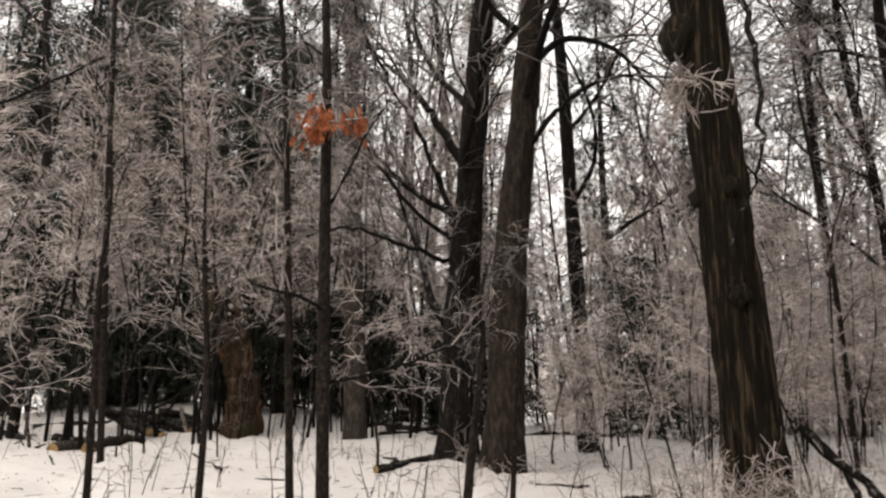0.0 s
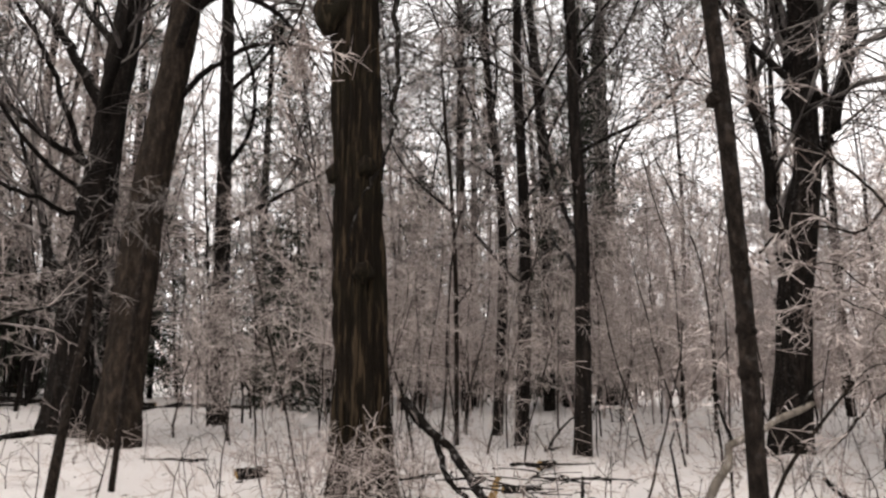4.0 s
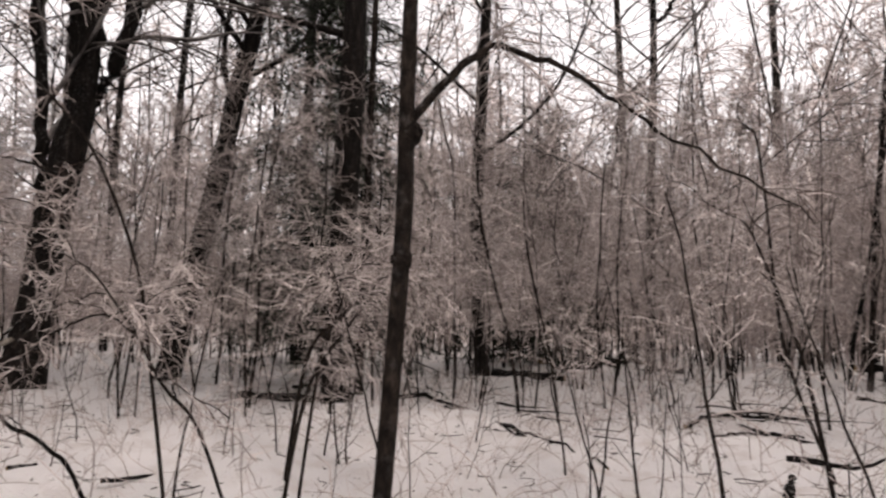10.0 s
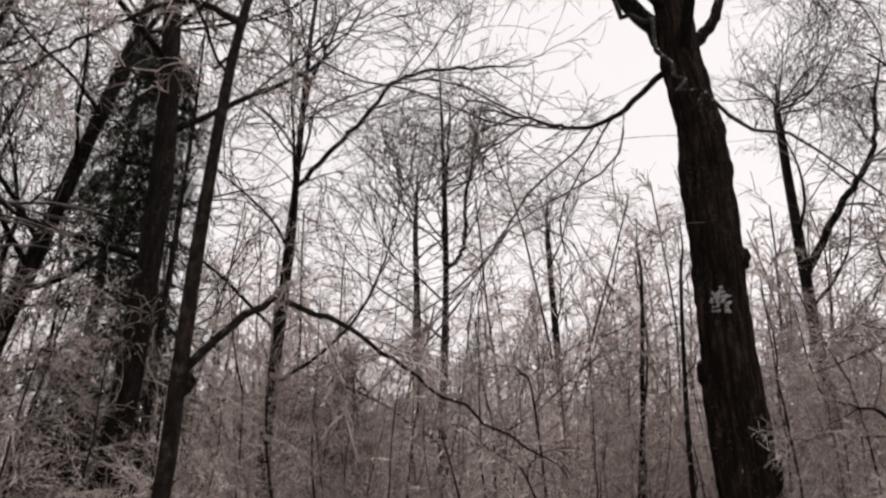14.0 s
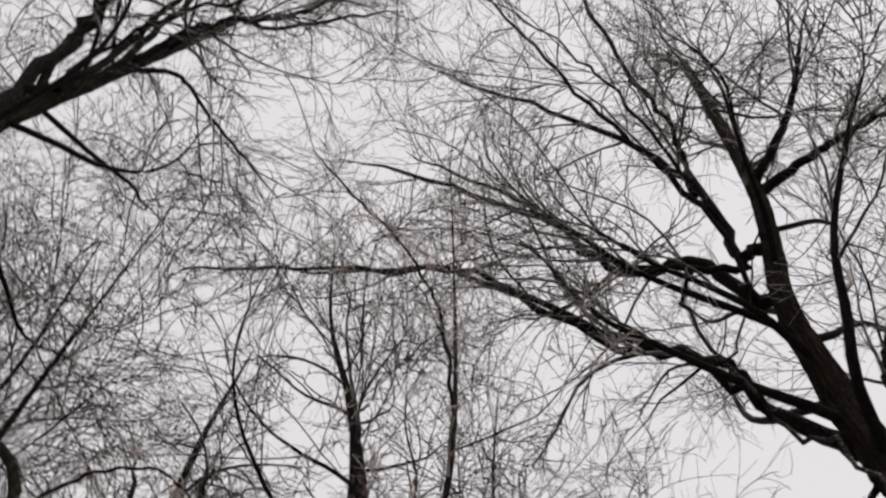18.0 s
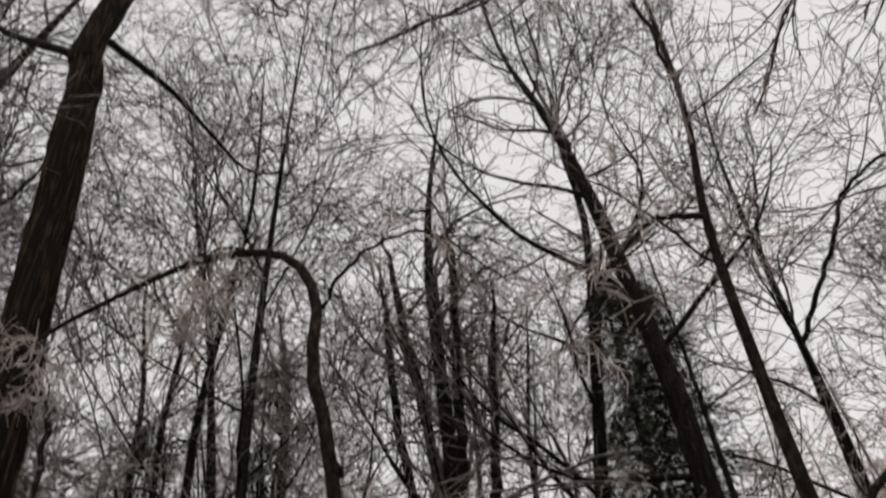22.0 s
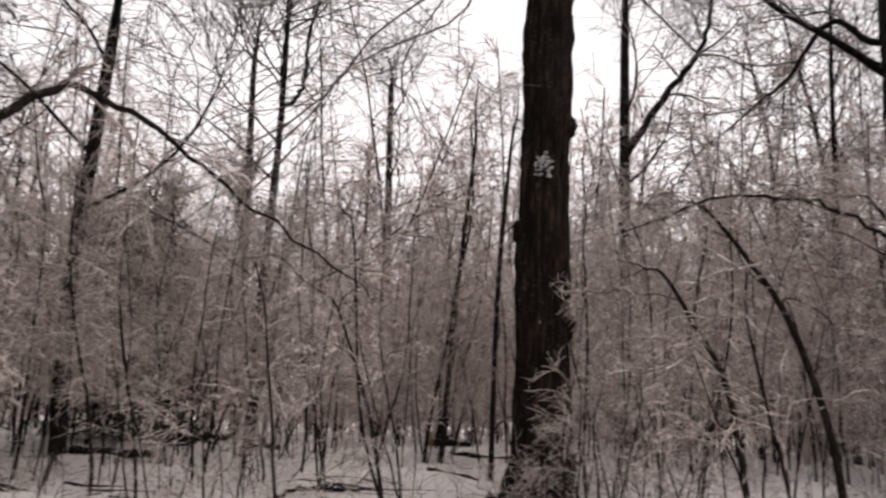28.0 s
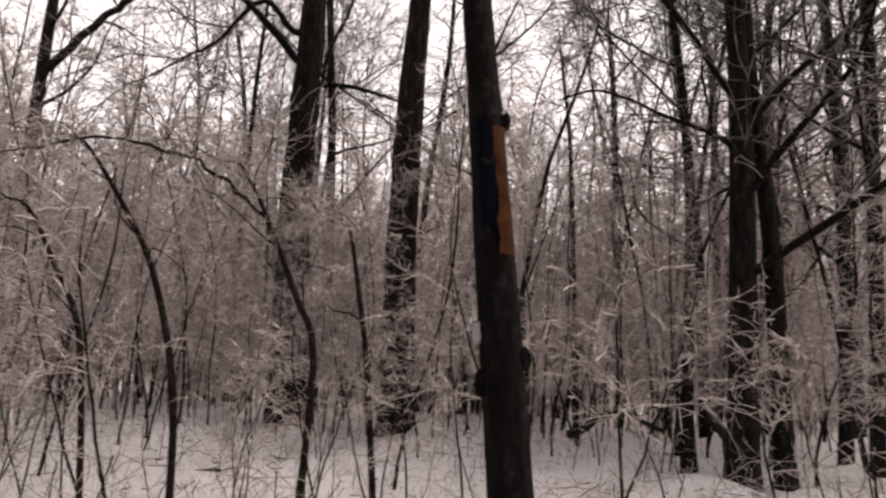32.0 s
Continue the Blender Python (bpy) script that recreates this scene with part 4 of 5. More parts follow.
def shrubs():
    rng = np.random.default_rng(11)
    kinds = [shrub_parts(np.random.default_rng(60 + i), *k) for i, k in enumerate((
        (2.0, 1, 0.05, (7, 5, 4, 0.4)), (4.6, 1, 0.05, (20, 8, 5, 0.3)), (3.2, 2, 0.08, (13, 8, 5, 0.36)),
        (4.2, 2, 0.07, (15, 8, 5, 0.3)), (5.4, 2, 0.06, (18, 8, 5, 0.28)), (2.4, 3, 0.16, (10, 8, 5, 0.3)), (0.75, 7, 0.5, (3, 4, 3, 0.3)), (1.5, 3, 0.25, (4, 5, 4, 0.4))))]
    taken = [(p[2][0][0], p[2][0][1]) for p in SPINES.values()]
    spots = []
    tries = 0
    while len(spots) < 175 and tries < 8000:
        tries += 1
        az = radians(rng.uniform(-35, 185))
        near = len(spots) < 26
        if not near and az < radians(10) and rng.uniform() < 0.8:
            continue
        d = rng.uniform(5.0, 9.5) if near else rng.uniform(9.8, 17.5)
        x, y = d * np.sin(az), d * np.cos(az)
        if any(np.hypot(x - a, y - b) < 0.6 for a, b in taken) or any(np.hypot(x - a, y - b) < 0.7 for a, b, _ in spots):
            continue
        if any(abs(math.degrees(az) - c) < 3.6 and d < e for c, e in ((2.6, 12), (19.8, 0), (114, 10), (50, 13), (-14.3, 17.5), (-21, 17.5))):
            continue
        if abs(math.degrees(az) - 24) < 14 and d < 9.2 or abs(math.degrees(az) + 8) < 22 and d < 12:
            continue
        k = 0 if near else rng.choice([1, 1, 2, 3, 3, 4, 5] if d > 12 else [0, 1, 2, 3])
        spots.append((x, y, k))
    spots += [(8.9, -4.9, 5), (10.2, -11.3, 3), (9.5, -11.5, 3), (8.1, -11.6, 3), (7.5, -11.3, 5), (8.9, -11.2, 2), (6.9, -11.9, 3), (10.9, -10.9, 5)]
    spots += [(2.55, 7.25, 6), (3.15, 7.2, 6), (2.3, 7.55, 6), (9.1, -3.75, 6), (9.05, -4.7, 6), (3.4, 7.5, 6)]
    for i in range(8):
        az, d = radians(rng.uniform(45, 150)), rng.uniform(6.0, 9.0)
        spots.append((d * np.sin(az), d * np.cos(az), 7))
    words = ("slim young sapling with a few iced twigs", "slender sapling bristling with iced twigs", "arching leafless shrub coated in clear ice",
             "leafless shrub coated in clear ice on the snow", "tall thicket shrub white with ice", "low bushy shrub bent under ice", "low fan of arching iced twigs on the snow", "low fan of arching iced stems on the snow")
    for x, y, k in spots:
        root = thing("shrub" if k > 1 else "young_sapling", (x, y, float(ground_z(x, y))), words[k], "shrub" if k > 1 else "sapling", "iced understory")
        root.rotation_euler.z = rng.uniform(0, 6.28)
        sc = rng.uniform(0.8, 1.2)
        root.scale = (sc, sc, sc)
        for nm, me in kinds[k]:
            ob = part(nm, me, root)
            if nm == "crown":
                ob["kind"] = "stuff"


shrubs()


# ---- the woods beyond ----
def far_woods(name, seed, count, d0, d1, a0, a1, height, per, rmin, label, dark=False, bare=0.12, twig=None):
    rng = np.random.default_rng(seed)
    az = np.radians(rng.uniform(a0, a1, count))
    d = np.sqrt(rng.uniform(d0 ** 2, d1 ** 2, count))
    foot = np.stack([d * np.sin(az), d * np.cos(az)], 1)
    foot = np.concatenate([foot, ground_z(foot[:, 0], foot[:, 1])[:, None] - 0.1], 1)
    k = 9
    line = np.empty((count, k, 3))
    hs = rng.uniform(*height, count)
    dr = unit(np.concatenate([rng.normal(0, 0.05, (count, 2)), np.ones((count, 1))], 1))
    line[:, 0] = foot
    for s in range(1, k):
        dr = unit(dr + rng.normal(0, 0.085, (count, 3)) + np.array([0, 0, 0.06]))
        line[:, s] = line[:, s - 1] + dr * (hs / (k - 1))[:, None]
    rad = (0.0045 * hs + 0.004)[:, None] * rng.uniform(0.7, 1.25, (count, 1)) * np.linspace(1, 0.35, k)[None]
    b1, r1 = shoots(rng, line, rad, per[0], bare, 1.0, (0.5, 1.9) if twig else (0.7, 2.1), (28, 68), 0.06 if twig else 0.02, 0.14, 6 if twig else 4, 0.5, 0.6, rmin * 1.2)
    b2, r2 = shoots(rng, b1, r1, per[1], 0.05, 1.0, (0.2, 0.7) if twig else (0.3, 0.95), (25, 60), 0.07, 0.2, 3, 0.8, 0.8, rmin)
    root = thing(name, (0, 0, 0), label, "woods", kind="stuff")
    # Far growth takes the paler twig colour that stands in for haze.
    a = part("stand", raw_mesh("stand", *tubes(line, rad, 5), M_LIMB if dark else M_ICE_HAZED), root)
    b = part("brushwork", raw_mesh("brushwork", *merged([tubes(b1, r1, 3), ribbons(b2, r2, rng)]), twig or M_ICE_HAZED), root)
    a["kind"] = b["kind"] = "stuff"


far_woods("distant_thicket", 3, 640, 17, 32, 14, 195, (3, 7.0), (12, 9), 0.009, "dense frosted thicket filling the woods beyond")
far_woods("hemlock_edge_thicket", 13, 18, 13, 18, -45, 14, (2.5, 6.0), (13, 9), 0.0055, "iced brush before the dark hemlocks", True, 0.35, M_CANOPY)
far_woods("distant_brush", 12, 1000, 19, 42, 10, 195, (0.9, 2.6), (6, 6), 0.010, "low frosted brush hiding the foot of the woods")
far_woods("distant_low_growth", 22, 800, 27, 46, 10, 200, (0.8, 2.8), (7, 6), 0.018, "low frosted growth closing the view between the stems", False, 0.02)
far_woods("distant_undergrowth", 14, 900, 38, 75, -60, 210, (2, 5), (5, 4), 0.042, "far low frosted undergrowth, paled for haze")
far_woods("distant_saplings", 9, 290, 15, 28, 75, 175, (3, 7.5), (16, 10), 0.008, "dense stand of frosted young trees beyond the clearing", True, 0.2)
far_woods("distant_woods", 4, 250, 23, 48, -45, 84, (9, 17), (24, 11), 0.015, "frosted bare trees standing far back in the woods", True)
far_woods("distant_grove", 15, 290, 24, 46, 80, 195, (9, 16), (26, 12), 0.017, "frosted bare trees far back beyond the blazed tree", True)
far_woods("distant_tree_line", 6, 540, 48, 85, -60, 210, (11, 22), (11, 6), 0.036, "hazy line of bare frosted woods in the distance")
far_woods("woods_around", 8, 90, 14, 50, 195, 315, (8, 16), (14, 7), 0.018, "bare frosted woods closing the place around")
far_woods("frosted_edge_trees", 17, 84, 18.5, 25.0, -40, 30, (7, 13), (24, 12), 0.0075, "slender frosted trees before the dark hemlocks", True, 0.36, M_ICE)
far_woods("dark_pole_stand", 19, 44, 13, 28, 153, 196, (8, 13), (14, 9), 0.008, "dark slim poles crowded beyond the blazed tree", True, 0.3, M_ICE)


# ---- things on the snow ----
def dead_wood():
    rng = np.random.default_rng(31)

    def log(name, label, points, radius, taper=0.6, branches=0, material=None, sink=0.3, category="dead wood", ends=True):
        p = []
        for q in points:
            x, y = q[:2]
            z = float(ground_z(x, y)) + radius * (1 - 2 * sink) if len(q) == 2 else q[2]
            p.append(np.array([x, y, z]))
        at = p[0].copy()
        line = jagged(rng, smooth_line([q - at for q in p], 14), 0.12)
        r = radius * np.linspace(1, taper, 14) * (1 + rng.normal(0, 0.06, 14))
        root = thing(name, at, label, category, "fallen wood")
        v, q = tubes(line[None], r[None], 9)
        v = v + rng.normal(0, radius * 0.05, v.shape)
        stem = part("stem", raw_mesh("stem", v, q, material or M_LIMB), root)
        if ends:
            for i, nm in ((0, "cut_end"), (13, "broken_end")):
                c = line[i]
                ring = v[i * 9:(i + 1) * 9]
                vv = np.concatenate([ring, [c + (line[0] - line[1] if i == 0 else line[13] - line[12]) * 0.08]])
                tri = np.array([[j, (j + 1) % 9, 9] for j in range(9)])
                part(nm, raw_mesh(nm, vv, tri, M_CUT, False), stem, "pale bare wood")
        for j in range(branches):
            b, br = shoots(rng, line[None], r[None], 1, 0.2, 1.0, (0.3, 1.0), (30, 70), 0.0, 0.2, 6, 0.5, 0.4, 0.006)
            b[..., 2] = np.maximum(b[..., 2], -at[2] + 0.05 + 0.4)
            part("branch", raw_mesh("branch", *tubes(b, br, 5), M_LIMB), root)
        return root

    # old logs and limbs behind the snag
    def up(x, y, h):
        return (x, y, float(ground_z(x, y)) + h)

    log("fallen_log", "mossy pale log lying across the snow", [(-7.22, 15.77), (-7.32, 17.02), (-7.47, 18.14)], 0.13, 0.8, 1, M_BARK_GREY)
    log("fallen_log", "dark rotting log slanting over another", [up(-8.99, 23.13, 0.40), up(-6.94, 20.35, 0.10)], 0.13, 0.8, 1)
    log("fallen_log", "thick dark rotting log in a heap", [up(-8.74, 23.70, 0.30), up(-7.50, 22.96, 0.25), up(-6.15, 21.60, 0.08)], 0.19, 0.75, 2)
    log("fallen_log", "short dark log beside the broken snag", [(-6.82, 22.59), (-5.56, 22.32)], 0.10, 0.8)
    log("fallen_log", "brown log under the hemlocks", [(-11.79, 22.30), (-9.64, 19.91)], 0.11, 0.8, 1)
    log("fallen_log", "brown log under the hemlocks", [(-11.18, 23.32), (-9.89, 23.74)], 0.10, 0.8, 1)
    log("fallen_branch", "short brown log end on the snow", [(-9.18, 20.28), (-8.72, 19.94)], 0.12, 0.9)
    log("fallen_branch", "reddish rotten log end on the snow", [(-8.61, 19.25), (-8.02, 19.20)], 0.14, 0.8)
    log("fallen_branch", "short stick beside the mossy log", [(-7.44, 19.20), (-7.07, 19.20)], 0.06, 0.8)
    log("fallen_branch", "dark block of rotten wood on snow", [(-7.01, 19.42), (-6.75, 19.58)], 0.13, 0.9)
    log("fallen_log", "thin log at the hemlocks' edge", [(-10.14, 23.40), (-8.85, 23.82)], 0.08, 0.8, 2)
    log("fallen_branch", "pale broken limb propped on the logs", [up(-6.70, 22.24, 0.65), up(-6.19, 21.19, 0.05)], 0.05, 0.8, 1, M_PALE)
    log("fallen_branch", "dark bough rising from the log heap", [up(-7.42, 21.24, 0.20), up(-6.79, 21.50, 0.75), up(-6.45, 21.71, 1.35)], 0.05, 0.5, 2)
    log("fallen_branch", "thin crooked branch lying on snow", [(-4.46, 15.55), (-3.52, 13.68), (-3.02, 12.15), (-2.04, 11.54)], 0.022, 0.5, 3, None, 0.1)
    log("fallen_branch", "long thin branch lying on snow", [(-9.44, 18.58), (-8.20, 17.25), (-6.58, 14.20), (-5.67, 12.49)], 0.022, 0.5, 4, None, 0.1)
    log("fallen_branch", "thin stick lying beyond young trees", [(-4.76, 26.56), (-4.08, 24.92)], 0.05, 0.5, 2, None, 0.1)
    log("fallen_log", "long thin log beyond the pair of trees", [(1.60, 21.11), (7.16, 22.94)], 0.11, 0.6, 3)
    log("fallen_log", "long thin log among iced brush", [(-1.17, 21.60), (3.03, 22.95)], 0.10, 0.6, 3)
    log("fallen_branch", "dark branch lying before the pair of trees", [(-0.87, 12.82), (-0.38, 13.65), (0.11, 14.68)], 0.07, 0.8, 1)
    log("fallen_log", "snow-topped log slanting in the heap", [up(-8.71, 21.98, 0.55), up(-8.03, 22.24, 0.35), up(-6.68, 20.69, 0.06)], 0.12, 0.8, 1)
    log("fallen_log", "thick dark rotten log in the heap", [up(-8.18, 22.18, 0.35), up(-7.10, 22.55, 0.25), up(-5.81, 22.90, 0.08)], 0.17, 0.75, 2)
    log("fallen_log", "dark log lying across the heap", [up(-7.39, 22.46, 0.50), up(-6.77, 22.65, 0.40), up(-6.11, 22.83, 0.10)], 0.13, 0.8, 1)
    log("fallen_log", "mossy short log sticking out of snow", [up(-6.75, 16.28, 0.05), up(-6.88, 17.78, 0.10), up(-7.06, 19.47, 0.08)], 0.12, 0.9, 0, M_BARK_BROWN)
    log("fallen_branch", "dark bough propped over the heap", [up(-7.93, 22.27, 0.30), up(-7.02, 22.57, 0.90), up(-5.81, 22.91, 1.50), up(-4.44, 23.20, 1.10)], 0.05, 0.5, 3)
    log("fallen_log", "thin log among brush by the pale trunk", [up(-1.57, 23.55, 0.25), up(-0.57, 23.58, 0.15), up(0.44, 23.58, 0.04)], 0.07, 0.7, 2)
    log("fallen_log", "thin log lying behind the pale trunk", [up(-1.05, 23.57, 0.05), up(0.44, 23.58, 0.10), up(1.94, 23.48, 0.08)], 0.08, 0.7, 3)
    log("fallen_branch", "snowy stick crossing the thin logs", [up(-1.79, 23.53, 0.05), up(-1.07, 23.57, 0.30), up(-0.42, 23.59, 0.45)], 0.045, 0.7, 1)
    # brush by the thick tree
    log("fallen_branch", "broken limb leaning down from the thick tree", [(3.20, 7.27, 1.15), (3.50, 7.01, 0.75), (3.65, 6.64, 0.40), (3.70, 6.26, 0.10)], 0.05, 0.7, 3)
    log("fallen_branch", "forked dark stick leaning beside the limb", [(3.45, 7.05, 0.78), (3.50, 6.82, 0.40), (3.71, 6.51, 0.10)], 0.03, 0.7, 1)
    pile = [((3.00, 6.18), (3.34, 6.19), (3.71, 6.19), 0.028), ((3.77, 6.36), (4.27, 6.28), (4.77, 6.12), 0.036), ((3.57, 7.49), (3.70, 7.01), (3.85, 6.68), 0.03), ((3.95, 6.59), (4.20, 6.42), (4.50, 6.19), 0.03),
            ((3.74, 6.28), (3.69, 5.87), (3.66, 5.57), 0.022), ((4.03, 6.53), (4.30, 6.28), (4.48, 6.06), 0.03), ((4.46, 6.95), (4.49, 6.66), (4.47, 6.41), 0.024), ((3.25, 6.52), (3.85, 6.45), (4.40, 6.53), 0.02),
            ((3.46, 5.97), (3.89, 6.17), (4.40, 6.28), 0.022), ((2.82, 6.77), (3.15, 6.90), (3.43, 7.18), 0.02), ((4.43, 7.42), (4.59, 7.35), (4.82, 7.27), 0.05), ((5.63, 8.48), (5.81, 8.52), (5.94, 8.58), 0.06)]
    for a, b, c, r in pile:
        log("fallen_branch", "dark broken branch in a brush pile on snow", [a, b, c], r, 0.5, 3, None, 0.0)
    log("fallen_branch", "dark stub standing up from the brush pile", [up(4.55, 6.29, 0.00), up(4.61, 6.33, 0.14), up(4.66, 6.38, 0.32)], 0.026, 0.6)
    log("fallen_branch", "split piece of fresh yellow wood in the brush pile", [up(3.74, 6.56, 0.00), up(3.77, 6.53, 0.20), up(3.81, 6.51, 0.36)], 0.05, 0.5, 0, M_CUT)
    for a, b, c, r in [((11.36, -1.34), (11.41, -2.24), (10.78, -2.66), 0.03), ((9.45, -0.93), (9.5, -1.4), (9.59, -1.93), 0.022), ((10.42, -0.94), (11.35, -1.42), (11.85, -2.07), 0.03), ((13.27, -3.75), (12.7, -4.0), (12.1, -4.26), 0.04),
                       ((10.64, 2.16), (9.22, 0.95), (7.68, -0.03), 0.022), ((9.9, -1.2), (10.3, -1.7), (10.2, -2.3), 0.02), ((18.0, 1.5), (19.5, 0.3), (21.0, -1.0), 0.11), ((20.0, -5.6), (20.8, -6.3), (22.0, -7.4), 0.12)]:
        log("fallen_branch" if r < 0.1 else "fallen_log", "bare forked branch lying on the clearing snow" if r < 0.1 else "snow-dusted log beyond the clearing", [a, b, c], r, 0.5, 4, None, 0.05)
    log("fallen_branch", "short dark log sunk in the snow", [(2.21, 9.73), (2.57, 9.80)], 0.08, 0.9)
    log("fallen_branch", "thin stick half sunk in snow", [(1.39, 11.13), (2.11, 11.01)], 0.03, 0.7)
    # pale leaning log
    log("leaning_log", "pale debarked log leaning with a fresh broken end", [(3.62, 4.29, 0.03), (3.75, 4.28, 0.20), (4.07, 4.26, 0.58), (4.31, 4.31, 0.88), (4.74, 4.34, 1.03), (5.37, 4.40, 1.18)], 0.036, 0.6, 3, M_PALE)
    log("fallen_branch", "short black stick on the snow", [(5.87, 4.82), (6.08, 4.71)], 0.035, 0.8)
    log("fallen_branch", "thin stick lying on snow", [(5.93, 3.98), (6.35, 3.64)], 0.02, 0.6, 1)
    log("fallen_branch", "thin broken stem slanting from the snow", [(5.01, 3.33, 0.05), (4.87, 3.58, 0.45), (4.61, 3.83, 0.72)], 0.017, 0.8, 1)
    # clearing
    log("fallen_log", "long low log across the clearing's edge", [(10.6, 5.2), (10.65, 3.9)], 0.07, 0.8, 1)
    log("fallen_branch", "brown branch with broken bright end on snow", [(11.3, 3.2), (11.6, 2.6), (9.6, 1.2), (7.4, 0.1)], 0.045, 0.3, 6)
    log("fallen_log", "log at the far side of the clearing", [(15.9, 2.3), (15.5, 0.8)], 0.09, 0.8, 2)
    log("fallen_log", "log at the far side of the clearing", [(17.5, 1.2), (17.9, -1.6)], 0.09, 0.7, 3)
    log("fallen_log", "fallen pole beneath young trees", [(16.4, -5.0), (15.0, -7.4)], 0.07, 0.7, 2)
    log("fallen_branch", "black root stub sticking out of snow", [(6.85, -1.35, 0.05), (6.95, -1.42, 0.3)], 0.06, 0.5, 2)
    log("fallen_branch", "short stick on the clearing snow", [(6.7, -1.0), (6.55, -1.2)], 0.03, 0.7)
    log("fallen_branch", "stick half sunk in snow", [(6.3, -1.9), (6.0, -2.3)], 0.03, 0.7, 1)
    log("fallen_branch", "twiggy branch lying on snow", [(10.9, -1.4), (9.7, -2.4)], 0.03, 0.5, 5)
    log("fallen_branch", "dark stick lying on the snow", [(7.4, -7.0), (7.2, -7.5), (6.95, -8.0)], 0.03, 0.7, 2)
    log("fallen_branch", "snowy broken limb by the blazed tree", [(3.2, -8.2, 1.0), (2.6, -8.0, 1.25), (2.0, -7.6, 1.1)], 0.04, 0.5, 3)
    log("leaning_log", "snow-dusted broken pole leaning on a tree", [(1.9, -11.2, 0.5), (2.5, -12.0, 1.1), (2.8, -12.4, 1.6)], 0.07, 0.9, 0, M_BARK_GREY)


M_CUT = bark("pale_broken_wood", (0.16, 0.10, 0.05), (0.34, 0.22, 0.10), (0.50, 0.36, 0.18), 12, None, 0.0, 1.0)
M_PALE = bark("weathered_bare_wood", (0.10, 0.088, 0.075), (0.19, 0.17, 0.15), (0.32, 0.29, 0.26), 14, None, 0.4, 0.3)
M_PACK = mat("packed_snow", 0.6, 0.2)[0]
M_PACK.node_tree.nodes["Principled BSDF"].inputs["Base Color"].default_value = (0.33, 0.33, 0.34, 1)
dead_wood()


def lump(name, parent, at, size, material, seed, label=""):
    """A rounded uneven lump: a burl, a knot or a clot of snow."""
    bm = bmesh.new()
    bmesh.ops.create_icosphere(bm, subdivisions=3, radius=1.0)
    for v in bm.verts:
        k = 1 + 0.35 * noise.noise(v.co * 1.7 + Vector((seed, 0, 0))) + 0.12 * noise.noise(v.co * 5 + Vector((seed, 3, 0)))
        v.co = Vector((v.co.x * size[0] * k, v.co.y * size[1] * k, v.co.z * size[2] * k))
    me = bpy.data.meshes.new(name)
    bm.to_mesh(me)
    bm.free()
    me.polygons.foreach_set("use_smooth", np.ones(len(me.polygons), bool))
    me.materials.append(material)
    ob = part(name, me, next((c for c in parent.children if c.name.startswith("trunk")), parent), label)
    ob.location = at
    return ob


def owner(key):
    f = Vector(SPINES[key][2][0])
    return min((o for o in scene.objects if o.parent is None and o.type == "EMPTY"), key=lambda o: (o.matrix_basis.translation - f).length), f


def at_tree(key, p):
    ob, f = owner(key)
    return ob, Vector(p) - f


def on_bark(key, z, turn, depth=1.0):
    """A point on a trunk's bark at height z, turned so many degrees from the side that faces the clearing's middle."""
    r, h, pts = SPINES[key]
    zs = [p[2] for p in pts]
    c = [float(np.interp(z, zs, [p[j] for p in pts])) for j in (0, 1)]
    a = math.atan2(-c[1], -c[0]) + radians(turn)
    rr = r * (1.03 - 0.25 * z / h) * depth
    return (c[0] + rr * math.cos(a), c[1] + rr * math.sin(a), z)


# burl on the thick tree, knots on the saplings, snow in the hollows of bark
ob, q = at_tree("big_h", on_bark("big_h", 5.25, -75, 0.9))
lump("burl", ob, q, (0.24, 0.2, 0.26), M_BARK, 1.0, "rounded burl on the trunk")
for z, turn in ((3.5, 20), (3.45, -80), (2.4, 10)):
    ob, q = at_tree("big_h", on_bark("big_h", z, turn, 0.95))
    lump("knot", ob, q, (0.10, 0.10, 0.11), M_BARK, z)
clots = np.random.default_rng(91)
for i in range(44):
    z, w = 4.72, 11
    ob, q = at_tree("patch_x", on_bark("patch_x", z + clots.normal(0, 0.10), clots.normal(-6, w), 1.0))
    lump("snow_clot", ob, q, (clots.uniform(0.012, 0.034), clots.uniform(0.012, 0.034), clots.uniform(0.010, 0.028)), M_PACK, 3.0 + i, "snow caught on the bark")
for i, (z, turn) in enumerate(((5.4, 80), (3.9, -85), (2.6, 85))):
    ob, q = at_tree("patch_x", on_bark("patch_x", z, turn, 0.92))
    lump("knot", ob, q, (0.12, 0.12, 0.18), M_BARK_RED, 20.0 + i)
for i, p in enumerate(((3.32, 0.80, 2.17), (3.31, 0.82, 1.65))):
    ob, q = at_tree("sap_q", p)
    lump("knot", ob, q, (0.043, 0.043, 0.05), M_BARK_SAP, 8.0 + i)
for i, p in enumerate(((2.66, 2.70, 1.83), (2.66, 2.69, 1.57), (2.61, 2.74, 2.57), (2.62, 2.74, 3.09), (2.66, 2.69, 1.39))):
    ob, q = at_tree("sap_m", p)
    lump("knot", ob, q, (0.043, 0.043, 0.04), M_BARK_SAP, 12.0 + i)


